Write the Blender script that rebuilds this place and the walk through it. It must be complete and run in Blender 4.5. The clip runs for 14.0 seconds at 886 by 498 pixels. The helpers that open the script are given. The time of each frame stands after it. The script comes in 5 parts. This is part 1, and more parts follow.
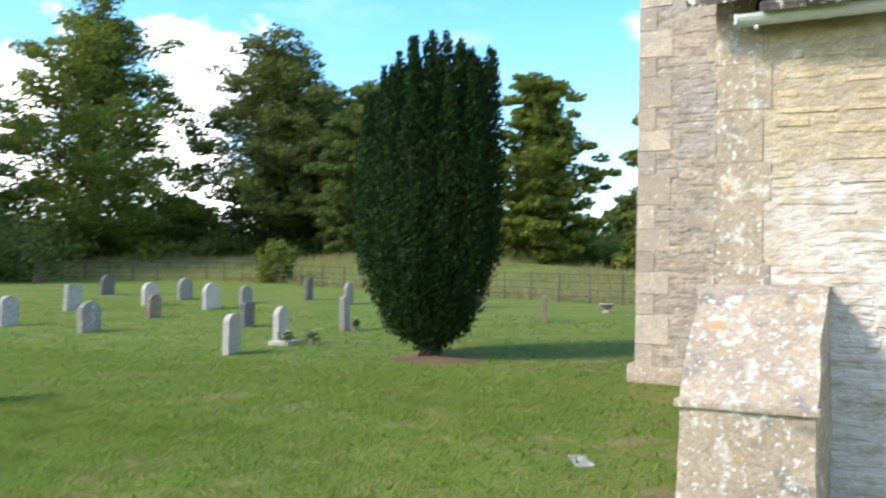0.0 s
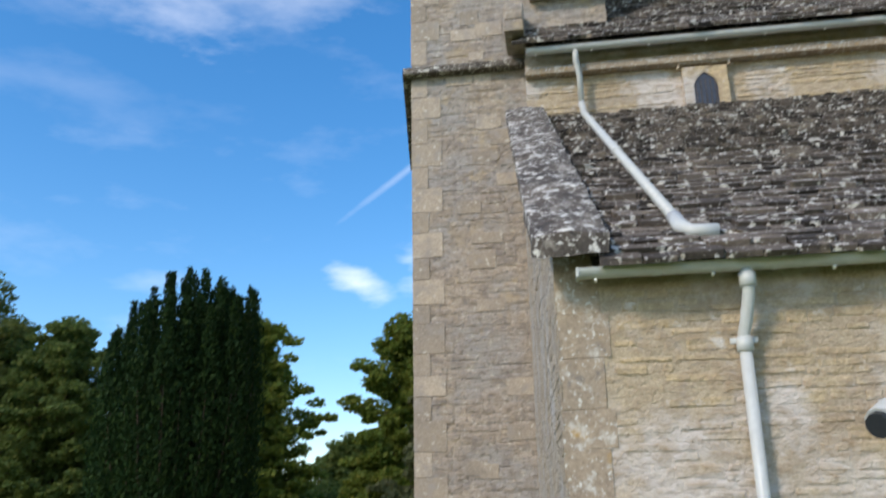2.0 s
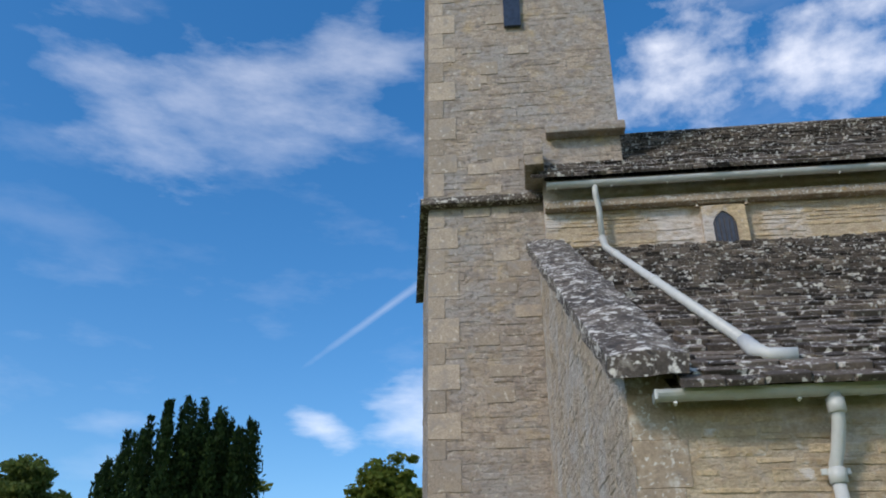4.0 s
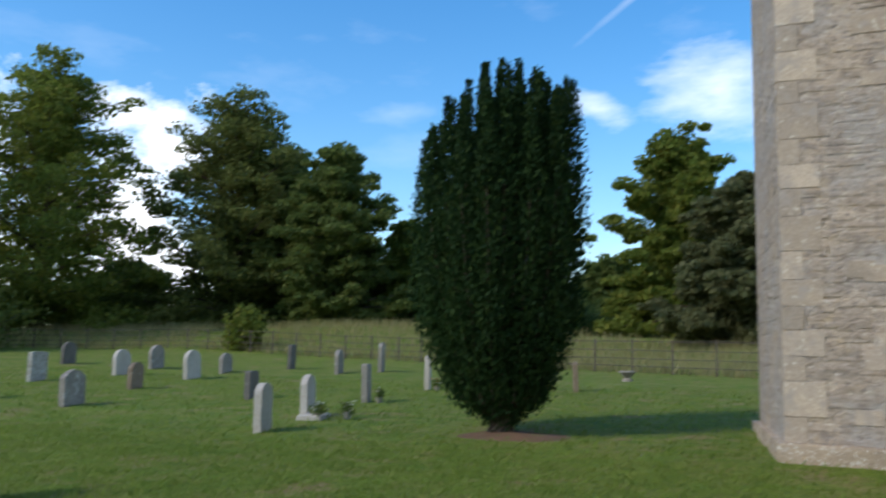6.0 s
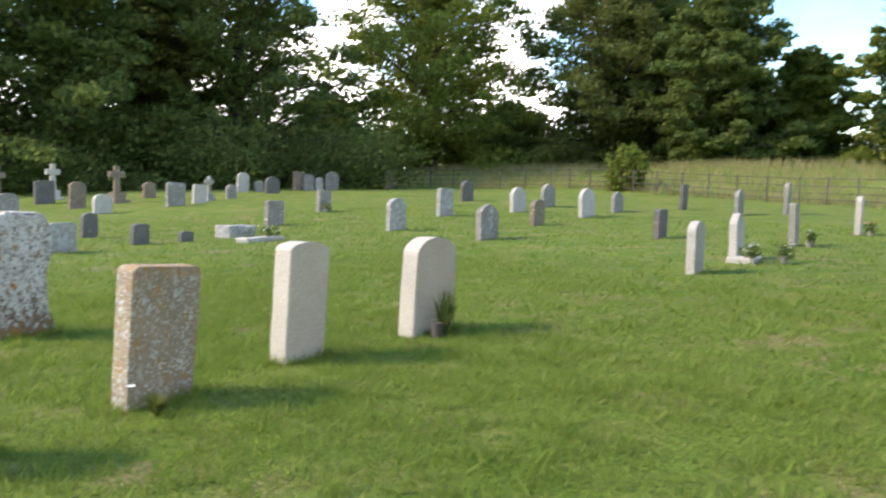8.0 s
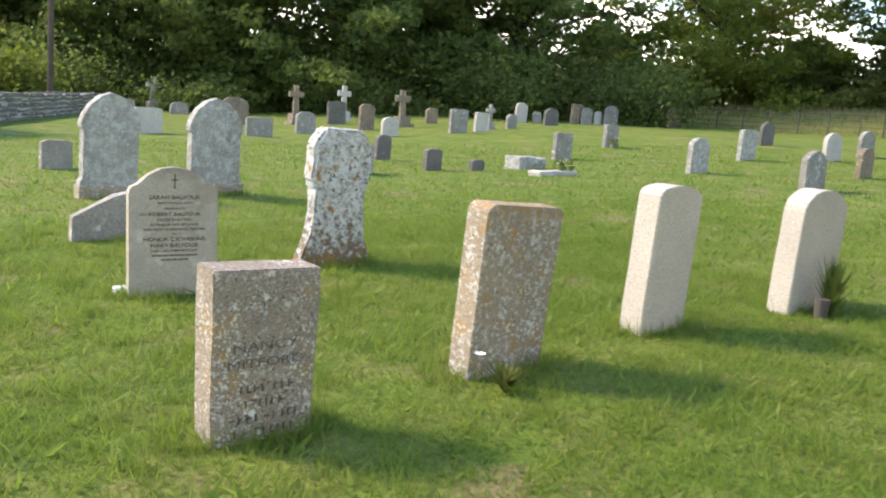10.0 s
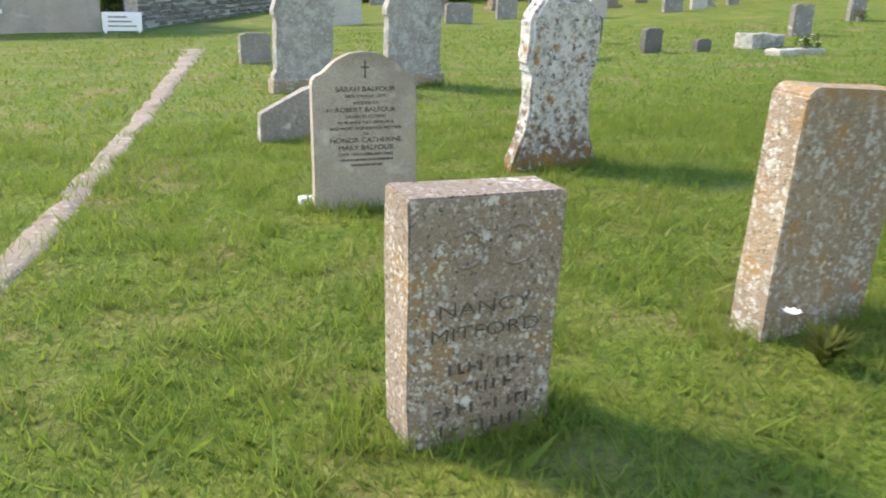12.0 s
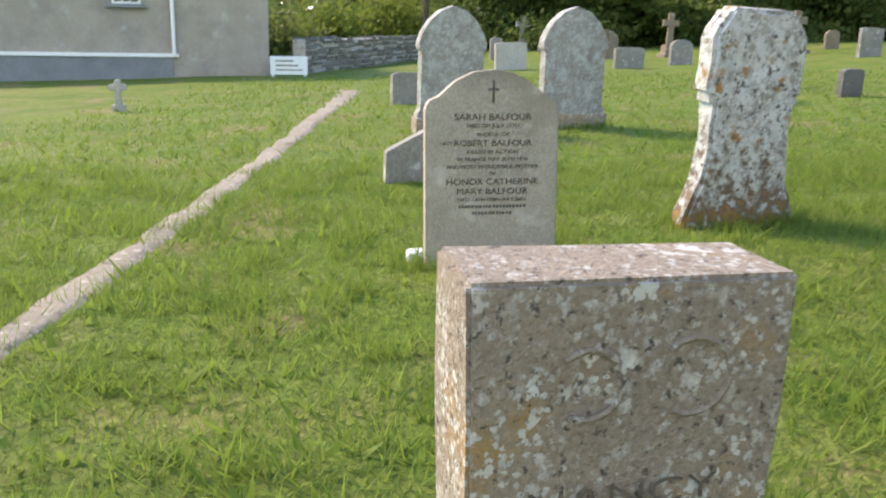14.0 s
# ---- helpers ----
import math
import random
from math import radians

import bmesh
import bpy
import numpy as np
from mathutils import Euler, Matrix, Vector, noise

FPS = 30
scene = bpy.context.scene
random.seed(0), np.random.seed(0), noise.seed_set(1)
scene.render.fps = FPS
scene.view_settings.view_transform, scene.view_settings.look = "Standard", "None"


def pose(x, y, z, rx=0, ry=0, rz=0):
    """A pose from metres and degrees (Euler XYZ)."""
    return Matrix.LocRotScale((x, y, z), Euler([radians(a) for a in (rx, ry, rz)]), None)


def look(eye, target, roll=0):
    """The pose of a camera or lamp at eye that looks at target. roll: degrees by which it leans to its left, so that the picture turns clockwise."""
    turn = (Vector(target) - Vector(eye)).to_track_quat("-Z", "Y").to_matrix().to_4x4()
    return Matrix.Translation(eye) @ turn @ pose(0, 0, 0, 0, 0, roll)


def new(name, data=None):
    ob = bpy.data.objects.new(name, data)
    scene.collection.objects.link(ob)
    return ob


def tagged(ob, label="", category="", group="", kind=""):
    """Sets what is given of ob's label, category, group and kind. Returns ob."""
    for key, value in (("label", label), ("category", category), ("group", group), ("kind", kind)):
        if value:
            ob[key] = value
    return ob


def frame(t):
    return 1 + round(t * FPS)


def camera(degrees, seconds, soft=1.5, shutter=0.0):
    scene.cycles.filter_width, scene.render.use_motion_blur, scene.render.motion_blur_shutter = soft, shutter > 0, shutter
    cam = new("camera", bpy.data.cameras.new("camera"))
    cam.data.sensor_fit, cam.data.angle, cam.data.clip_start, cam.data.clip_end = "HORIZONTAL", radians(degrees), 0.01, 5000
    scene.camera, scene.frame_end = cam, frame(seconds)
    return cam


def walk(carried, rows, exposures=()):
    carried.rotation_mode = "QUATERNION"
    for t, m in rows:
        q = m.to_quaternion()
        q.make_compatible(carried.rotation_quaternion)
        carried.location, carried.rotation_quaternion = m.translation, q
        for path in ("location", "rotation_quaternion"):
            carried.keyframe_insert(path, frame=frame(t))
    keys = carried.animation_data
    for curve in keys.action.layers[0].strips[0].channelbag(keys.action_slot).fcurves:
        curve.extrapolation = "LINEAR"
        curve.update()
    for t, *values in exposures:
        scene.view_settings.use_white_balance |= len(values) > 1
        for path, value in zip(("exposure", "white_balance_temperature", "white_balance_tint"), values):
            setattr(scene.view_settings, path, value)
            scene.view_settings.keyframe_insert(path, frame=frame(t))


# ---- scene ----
cam = camera(54.1, 14.0, soft=1.9, shutter=0.4)
EXPOSURES = [(0, 1.1, 6700, 11), (1, 0.72, 6600, 11), (2, 0.2, 6600, 13), (4.5, -0.18, 6450, 14), (5.5, -0.12, 6450, 14), (6, 0.14, 6400, 11), (6.5, 0.46, 6600, 13), (7.5, 1.06, 7100, 16), (9, 1.48, 7600, 16), (11.5, 1.44, 7700, 17), (14, 1.42, 7750, 17)]
PATH = [
    (0, (1.366, -1.723, 1.636), (0.44, 0.049, 1.708), 1.3),
    (0.5, (1.069, -1.736, 1.63), (0.368, 0.128, 1.815), 1.1),
    (1, (0.779, -1.678, 1.642), (0.255, 0.22, 1.993), 0.6),
    (1.5, (0.532, -1.631, 1.679), (0.142, 0.265, 2.184), -0.2),
    (2, (0.326, -1.68, 1.694), (0.061, 0.202, 2.316), -1.1),
    (2.2, (0.254, -1.69, 1.698), (0.026, 0.171, 2.395), -1.2),
    (4.3, (-0.512, -1.338, 1.587), (-0.687, 0.423, 2.518), -0.4),
    (4.5, (-0.595, -1.267, 1.579), (-0.799, 0.533, 2.426), -0.4),
    (5, (-0.774, -1.073, 1.524), (-1.111, 0.793, 2.162), 0.8),
    (5.5, (-0.916, -0.933, 1.508), (-1.484, 0.94, 1.922), 1.3),
    (6, (-1.256, -0.76, 1.49), (-2.062, 1.055, 1.724), 1.2),
    (6.5, (-1.631, -0.619, 1.437), (-2.643, 1.098, 1.606), 1.1),
    (7, (-1.917, -0.522, 1.388), (-3.11, 1.08, 1.483), 1.0),
    (7.5, (-2.279, -0.41, 1.378), (-3.622, 1.071, 1.333), 1.4),
    (8, (-2.621, -0.382, 1.357), (-4.087, 0.97, 1.209), 1.7),
    (8.5, (-2.933, -0.327, 1.344), (-4.51, 0.885, 1.134), 2.0),
    (9, (-3.284, -0.29, 1.321), (-4.958, 0.774, 1.065), 2.4),
    (9.2, (-3.431, -0.276, 1.313), (-5.136, 0.733, 1.038), 2.7),
    (11.5, (-4.76, -0.116, 1.16), (-6.598, 0.485, 0.65), 4.6),
    (12, (-5.03, -0.019, 1.123), (-6.89, 0.413, 0.528), 1.8),
    (12.5, (-5.327, 0.042, 1.064), (-7.214, 0.399, 0.505), 0.9),
    (13, (-5.6, 0.123, 1.018), (-7.528, 0.4, 0.561), -0.4),
    (13.5, (-5.793, 0.225, 0.978), (-7.742, 0.378, 0.561), -0.3),
    (14, (-5.969, 0.27, 0.923), (-7.906, 0.335, 0.426), 1.3),
]
walk(cam, [(t, look(eye, target, roll)) for t, eye, target, roll in PATH], EXPOSURES)

# ---- sky and sun ----
SUN_WAY = Vector((-0.52, -0.62, 0.62)).normalized()
world = bpy.data.worlds.new("sky")
scene.world = world
world.use_nodes = True
wn, wl = world.node_tree.nodes, world.node_tree.links
wn.clear()
w_out = wn.new("ShaderNodeOutputWorld")
w_bg = wn.new("ShaderNodeBackground")
w_bg.inputs[1].default_value = 0.15
w_sky = wn.new("ShaderNodeTexSky")
w_sky.sky_type = "NISHITA"
w_sky.sun_disc = False
w_sky.sun_elevation = math.asin(SUN_WAY.z)
w_sky.sun_rotation = math.atan2(SUN_WAY.x, SUN_WAY.y)
w_sky.air_density, w_sky.dust_density, w_sky.ozone_density = 1.1, 0.6, 2.5
w_hsv = wn.new("ShaderNodeHueSaturation")
w_hsv.inputs["Saturation"].default_value = 1.36
w_hsv.inputs["Value"].default_value = 1.32
wl.new(w_sky.outputs[0], w_hsv.inputs["Color"])
w_co = wn.new("ShaderNodeTexCoord")


def w_math(op, a, b=None, clamp=False):
    n = wn.new("ShaderNodeMath")
    n.operation, n.use_clamp = op, clamp
    for socket, v in zip(n.inputs, (a, b)):
        if isinstance(v, (int, float)):
            socket.default_value = v
        elif v is not None:
            wl.new(v, socket)
    return n.outputs[0]


def w_noise(scale, stretch, detail):
    m = wn.new("ShaderNodeMapping")
    m.inputs["Scale"].default_value = (1.0, 1.0, stretch)
    n = wn.new("ShaderNodeTexNoise")
    n.inputs["Scale"].default_value, n.inputs["Detail"].default_value, n.inputs["Roughness"].default_value = scale, detail, 0.58
    wl.new(w_co.outputs["Generated"], m.inputs[0])
    wl.new(m.outputs[0], n.inputs[0])
    return w_math("SUBTRACT", n.outputs[0], 0.5)


BILLOW, WISP = w_noise(9.0, 1.6, 8), w_noise(6.0, 3.0, 9)


def cloud(bearing, height, wide, tall, strength, tilt=0.0, ragged=3.2, edge=0.6, grain=BILLOW):
    """A cloud of that bearing (degrees from +y towards -x), height and half sizes in degrees."""
    b, e, r = radians(bearing), radians(height), radians(tilt)
    c = Vector((-math.sin(b) * math.cos(e), math.cos(b) * math.cos(e), math.sin(e)))
    u = Vector((math.cos(b), math.sin(b), 0))
    v = c.cross(-u).normalized()
    v = v if v.z > 0 else -v
    u, v = u * math.cos(r) + v * math.sin(r), v * math.cos(r) - u * math.sin(r)
    off = wn.new("ShaderNodeVectorMath")
    off.operation = "SUBTRACT"
    off.inputs[1].default_value = c
    wl.new(w_co.outputs["Generated"], off.inputs[0])
    xyz = wn.new("ShaderNodeCombineXYZ")
    for k, axis in enumerate((u / math.sin(radians(wide)), v / math.sin(radians(tall)), c / 0.6)):
        dot = wn.new("ShaderNodeVectorMath")
        dot.operation = "DOT_PRODUCT"
        dot.inputs[1].default_value = axis
        wl.new(off.outputs[0], dot.inputs[0])
        wl.new(dot.outputs["Value"], xyz.inputs[k])
    size = wn.new("ShaderNodeVectorMath")
    size.operation = "LENGTH"
    wl.new(xyz.outputs[0], size.inputs[0])
    body = w_math("ADD", w_math("SUBTRACT", 1.0, size.outputs["Value"]), w_math("MULTIPLY", grain, ragged))
    return w_math("MULTIPLY", w_math("DIVIDE", body, edge, True), strength)


# cumulus low behind the trees, wisps and a vapour trail above
cover = w_math("MULTIPLY", w_math("MULTIPLY", w_math("SUBTRACT", WISP, 0.04), 2.5, True), 0.16)
for spec in ((43.5, 8.0, 4.8, 8.0, 1.0), (52.0, 5.0, 8.0, 8.0, 1.0), (62.0, 4.5, 9.0, 7.0, 1.0), (78.0, 4.0, 12.0, 7.0, 0.9), (96.0, 4.0, 14.0, 8.0, 0.9),
             (14.0, 15.9, 3.2, 1.3, 0.62, -24.0, 5.0, 1.5, WISP), (6.0, 16.5, 5.0, 2.8, 0.55, 12.0, 5.0, 1.6, WISP), (-4.0, 14.0, 9.0, 5.0, 0.7, 0.0, 4.0, 1.2),
             (30.5, 34.5, 6.0, 2.4, 0.40, -38.0, 6.0, 2.4, WISP), (22.5, 35.0, 6.5, 1.8, 0.34, -12.0, 6.0, 2.4, WISP), (15.0, 39.5, 9.0, 3.5, 0.40, 6.0, 6.0, 2.2, WISP), (35.0, 27.0, 12.0, 2.0, 0.10, 0.0, 4.0, 1.6, WISP),
             (-22.0, 37.5, 13.0, 5.0, 0.75, 0.0, 5.0, 1.6), (27.5, 15.5, 2.6, 0.9, 0.22, 0.0, 4.0, 1.6, WISP),
             # unseen broad clouds, added only to whiten the blue sky light on shaded faces
             (-75.0, 32.0, 34.0, 16.0, 0.8, 0.0, 4.0, 1.0), (-130.0, 34.0, 30.0, 16.0, 0.8, 0.0, 4.0, 1.0), (-40.0, 16.0, 24.0, 8.0, 0.8, 0.0, 4.0, 1.0), (120.0, 30.0, 24.0, 12.0, 0.7, 0.0, 4.0, 1.0), (-170.0, 30.0, 24.0, 12.0, 0.7, 0.0, 4.0, 1.0), (-100.0, 65.0, 22.0, 14.0, 0.6, 0.0, 4.0, 1.2),
             (9.8, 23.8, 8.0, 0.34, 0.20, 37.0, 1.6, 1.0, WISP)):
    cover = w_math("MAXIMUM", cover, cloud(*spec))
w_mix = wn.new("ShaderNodeMix")
w_mix.data_type = "RGBA"
w_mix.inputs[7].default_value = (9.5, 9.7, 10.0, 1)
wl.new(cover, w_mix.inputs[0])
wl.new(w_hsv.outputs[0], w_mix.inputs[6])
wl.new(w_mix.outputs[2], w_bg.inputs[0])
wl.new(w_bg.outputs[0], w_out.inputs[0])
sun = new("sun", bpy.data.lights.new("sun", "SUN"))
sun.data.energy, sun.data.angle, sun.data.color = 2.4, radians(9.0), (1.0, 0.91, 0.78)
sun.matrix_world = look(SUN_WAY * 60, (0, 0, 0))


# ---- materials ----
def material(name, build):
    m = bpy.data.materials.new(name)
    m.use_nodes = True
    nt = m.node_tree
    build(nt, nt.nodes["Principled BSDF"])
    return m


def node(nt, kind, **inputs):
    n = nt.nodes.new(kind)
    for key, value in inputs.items():
        n.inputs[key.replace("_", " ")].default_value = value
    return n


def noise_fac(nt, co, scale, lo, hi, detail=5):
    n = node(nt, "ShaderNodeTexNoise", Scale=scale, Detail=detail, Roughness=0.6)
    nt.links.new(co, n.inputs[0])
    r = nt.nodes.new("ShaderNodeMapRange")
    r.inputs[1].default_value, r.inputs[2].default_value = lo, hi
    nt.links.new(n.outputs[0], r.inputs[0])
    return r.outputs[0], n.outputs[0]


def blotches(nt, co, scale, rare, size):
    """Round ragged colonies: cells of that scale, of which a share (1 - rare) carry one, up to size of a cell."""
    warp = node(nt, "ShaderNodeTexNoise", Scale=scale * 2.5, Detail=4)
    nt.links.new(co, warp.inputs[0])
    bend = nt.nodes.new("ShaderNodeVectorMath")
    bend.operation = "MULTIPLY_ADD"
    bend.inputs[1].default_value = (0.9 / scale,) * 3
    nt.links.new(warp.outputs["Color"], bend.inputs[0])
    nt.links.new(co, bend.inputs[2])
    cells = node(nt, "ShaderNodeTexVoronoi", Scale=scale)
    nt.links.new(bend.outputs[0], cells.inputs["Vector"])
    disc_f = nt.nodes.new("ShaderNodeMapRange")
    disc_f.inputs[1].default_value, disc_f.inputs[2].default_value = size * 0.8, size
    disc_f.inputs[3].default_value, disc_f.inputs[4].default_value = 1.0, 0.0
    nt.links.new(cells.outputs["Distance"], disc_f.inputs[0])
    rgb = nt.nodes.new("ShaderNodeSeparateColor")
    nt.links.new(cells.outputs["Color"], rgb.inputs[0])
    pick = nt.nodes.new("ShaderNodeMath")
    pick.operation = "GREATER_THAN"
    pick.inputs[1].default_value = rare
    nt.links.new(rgb.outputs[0], pick.inputs[0])
    both = nt.nodes.new("ShaderNodeMath")
    both.operation = "MULTIPLY"
    nt.links.new(pick.outputs[0], both.inputs[0])
    nt.links.new(disc_f.outputs[0], both.inputs[1])
    return both.outputs[0]


def mixed(nt, fac, a, b):
    m = nt.nodes.new("ShaderNodeMix")
    m.data_type = "RGBA"
    if isinstance(fac, float):
        m.inputs[0].default_value = fac
    else:
        nt.links.new(fac, m.inputs[0])
    for socket, v in ((m.inputs[6], a), (m.inputs[7], b)):
        if isinstance(v, tuple):
            socket.default_value = (*v, 1)
        else:
            nt.links.new(v, socket)
    return m.outputs[2]


def place_co(nt):
    return nt.nodes.new("ShaderNodeNewGeometry").outputs["Position"]


def bumped(nt, bsdf, height, strength, distance):
    b = node(nt, "ShaderNodeBump", Strength=strength, Distance=distance)
    nt.links.new(height, b.inputs["Height"])
    nt.links.new(b.outputs[0], bsdf.inputs["Normal"])


def stone(name, base, dark, spots=(), piece=0.0, rough=0.9, grain=40.0, bump=0.6, strata=None, bands=()):
    """Weathered stone: base and dark tones, then lichens as (colour, scale, low, high)."""
    def build(nt, bsdf):
        co = place_co(nt)
        f1, _ = noise_fac(nt, co, 2.2, 0.35, 0.68)
        col = mixed(nt, f1, base, dark)
        f2, fine = noise_fac(nt, co, grain, 0.3, 0.75)
        g = mixed(nt, f2, (0.72, 0.70, 0.68), (1.2, 1.2, 1.2))
        mul = nt.nodes.new("ShaderNodeMix")
        mul.data_type, mul.blend_type = "RGBA", "MULTIPLY"
        mul.inputs[0].default_value = 1.0
        nt.links.new(col, mul.inputs[6])
        nt.links.new(g, mul.inputs[7])
        col = mul.outputs[2]
        if piece:
            info = nt.nodes.new("ShaderNodeObjectInfo")
            geo = nt.nodes.new("ShaderNodeNewGeometry")
            add = node(nt, "ShaderNodeMath")
            nt.links.new(info.outputs["Random"], add.inputs[0])
            nt.links.new(geo.outputs["Random Per Island"], add.inputs[1])
            fr = nt.nodes.new("ShaderNodeMath")
            fr.operation = "FRACT"
            nt.links.new(add.outputs[0], fr.inputs[0])
            hsv = nt.nodes.new("ShaderNodeHueSaturation")
            mr = nt.nodes.new("ShaderNodeMapRange")
            mr.inputs[3].default_value, mr.inputs[4].default_value = 1 - piece, 1 + piece
            nt.links.new(fr.outputs[0], mr.inputs[0])
            nt.links.new(mr.outputs[0], hsv.inputs["Value"])
            nt.links.new(col, hsv.inputs["Color"])
            col = hsv.outputs[0]
        for tone, scale, lo, hi in spots:
            if scale < 0:
                thick, _ = noise_fac(nt, co, 7.0, 0.40, 0.58, 3)
                many = nt.nodes.new("ShaderNodeMath")
                many.operation = "MULTIPLY"
                nt.links.new(thick, many.inputs[0])
                nt.links.new(blotches(nt, co, -scale, lo, hi), many.inputs[1])
                fs = many.outputs[0]
            else:
                fs, _ = noise_fac(nt, co, scale, lo, hi, 6)
            col = mixed(nt, fs, col, tone)
        for tone, z_full, z_none, ragged, *whole in bands:
            local = nt.nodes.new("ShaderNodeTexCoord")
            xyz = nt.nodes.new("ShaderNodeSeparateXYZ")
            nt.links.new(co if whole else local.outputs["Object"], xyz.inputs[0])
            _, rag = noise_fac(nt, co, 2.5 if whole else 20.0, 0.3, 0.7, 8)
            sway = nt.nodes.new("ShaderNodeMath")
            sway.operation = "MULTIPLY_ADD"
            sway.inputs[1].default_value = ragged
            nt.links.new(rag, sway.inputs[0])
            nt.links.new(xyz.outputs[2], sway.inputs[2])
            mr = nt.nodes.new("ShaderNodeMapRange")
            mr.inputs[1].default_value, mr.inputs[2].default_value = z_none + ragged / 2, z_full + ragged / 2
            nt.links.new(sway.outputs[0], mr.inputs[0])
            col = mixed(nt, mr.outputs[0], col, tone)
        nt.links.new(col, bsdf.inputs["Base Color"])
        bsdf.inputs["Roughness"].default_value = rough
        bsdf.inputs["Specular IOR Level"].default_value = 0.25
        if strata:
            st = nt.nodes.new("ShaderNodeMapping")
            st.inputs["Scale"].default_value = (1.0, 1.0, 1.7)
            nt.links.new(co, st.inputs[0])
            fs, ragged = noise_fac(nt, st.outputs[0], 8.0, 0.46, 0.74, 9)
            col = mixed(nt, fs, col, strata)
            nt.links.new(col, bsdf.inputs["Base Color"])
            both = nt.nodes.new("ShaderNodeMath")
            both.operation = "MULTIPLY_ADD"
            both.inputs[1].default_value = 0.25
            nt.links.new(fine, both.inputs[0])
            nt.links.new(ragged, both.inputs[2])
            bumped(nt, bsdf, both.outputs[0], 1.0, 0.042)
        else:
            bumped(nt, bsdf, fine, bump, 0.012)
    return material(name, build)


def plain(name, colour, rough=0.5, metal=0.0, vary=0.15, scale=12.0):
    def build(nt, bsdf):
        co = place_co(nt)
        f, fine = noise_fac(nt, co, scale, 0.3, 0.7)
        nt.links.new(mixed(nt, f, tuple(c * (1 - vary) for c in colour), tuple(min(1, c * (1 + vary)) for c in colour)), bsdf.inputs["Base Color"])
        bsdf.inputs["Roughness"].default_value, bsdf.inputs["Metallic"].default_value = rough, metal
        bumped(nt, bsdf, fine, 0.15, 0.004)
    return material(name, build)


def leafy(name, a, b, c, gloss=0.12, thin=0.42):
    def build(nt, bsdf):
        geo = nt.nodes.new("ShaderNodeNewGeometry")
        f, _ = noise_fac(nt, geo.outputs["Position"], 0.45, 0.35, 0.65)
        col = mixed(nt, f, a, b)
        r = nt.nodes.new("ShaderNodeMapRange")
        r.inputs[1].default_value = 0.5
        nt.links.new(geo.outputs["Random Per Island"], r.inputs[0])
        nt.links.new(mixed(nt, r.outputs[0], col, c), bsdf.inputs["Base Color"])
        bsdf.inputs["Roughness"].default_value = 0.6
        bsdf.inputs["Specular IOR Level"].default_value = gloss
        tr = nt.nodes.new("ShaderNodeBsdfTranslucent")
        tr.inputs[0].default_value = (*[min(1, v * 1.5) for v in b], 1)
        add = nt.nodes.new("ShaderNodeMixShader")
        add.inputs[0].default_value = thin
        out = nt.nodes["Material Output"]
        nt.links.new(bsdf.outputs[0], add.inputs[1])
        nt.links.new(tr.outputs[0], add.inputs[2])
        nt.links.new(add.outputs[0], out.inputs[0])
    return material(name, build)


WHITE_LICHEN, ORANGE_LICHEN = (0.62, 0.60, 0.54), (0.36, 0.17, 0.04)
RUBBLE = stone("limestone_rubble", (0.56, 0.445, 0.275), (0.47, 0.385, 0.27), [((0.60, 0.545, 0.49), 1.3, 0.48, 0.58), ((0.38, 0.33, 0.28), 4.0, 0.58, 0.72), ((0.62, 0.58, 0.52), 7.0, 0.58, 0.68)], piece=0.08, strata=(0.38, 0.285, 0.185), bands=[((0.60, 0.545, 0.49), 1.7, 2.5, -2.6, True)])
TOWER = stone("tower_limestone", (0.43, 0.36, 0.28), (0.345, 0.30, 0.255), [((0.35, 0.325, 0.295), 1.4, 0.44, 0.58), ((0.25, 0.22, 0.195), 5.0, 0.54, 0.66), ((0.22, 0.195, 0.175), 16.0, 0.56, 0.64), ((0.52, 0.47, 0.40), 11.0, 0.58, 0.66), ((0.43, 0.34, 0.22), 2.4, 0.58, 0.72)], piece=0.12, strata=(0.25, 0.205, 0.16))
MORTAR = stone("lime_mortar", (0.52, 0.43, 0.30), (0.43, 0.36, 0.27), [((0.58, 0.53, 0.48), 1.3, 0.48, 0.58), ((0.38, 0.33, 0.28), 4.0, 0.58, 0.72)], grain=50, strata=(0.36, 0.275, 0.185), bands=[((0.60, 0.545, 0.49), 1.7, 2.5, -2.6, True)])
RETURN = stone("worn_render", (0.46, 0.39, 0.29), (0.37, 0.32, 0.26), [((0.43, 0.41, 0.38), 1.6, 0.44, 0.60), ((0.26, 0.23, 0.20), 9.0, 0.60, 0.72), ((0.55, 0.50, 0.43), 6.0, 0.58, 0.70)], grain=30, strata=(0.29, 0.245, 0.195))
QUOIN = stone("lichened_quoin", (0.39, 0.315, 0.23), (0.28, 0.23, 0.175), [((0.42, 0.27, 0.10), 4.2, 0.6, 0.70), ((0.20, 0.175, 0.15), 5.0, 0.58, 0.66), ((0.56, 0.53, 0.47), 8.0, 0.56, 0.70), (WHITE_LICHEN, 26.0, 0.57, 0.65)], piece=0.08)
SLATE = stone("stone_slate", (0.135, 0.112, 0.09), (0.055, 0.048, 0.042), [((0.26, 0.215, 0.155), 4.0, 0.59, 0.72), (WHITE_LICHEN, 12.0, 0.575, 0.62), ((0.46, 0.44, 0.40), 24.0, 0.60, 0.65)], piece=0.7)
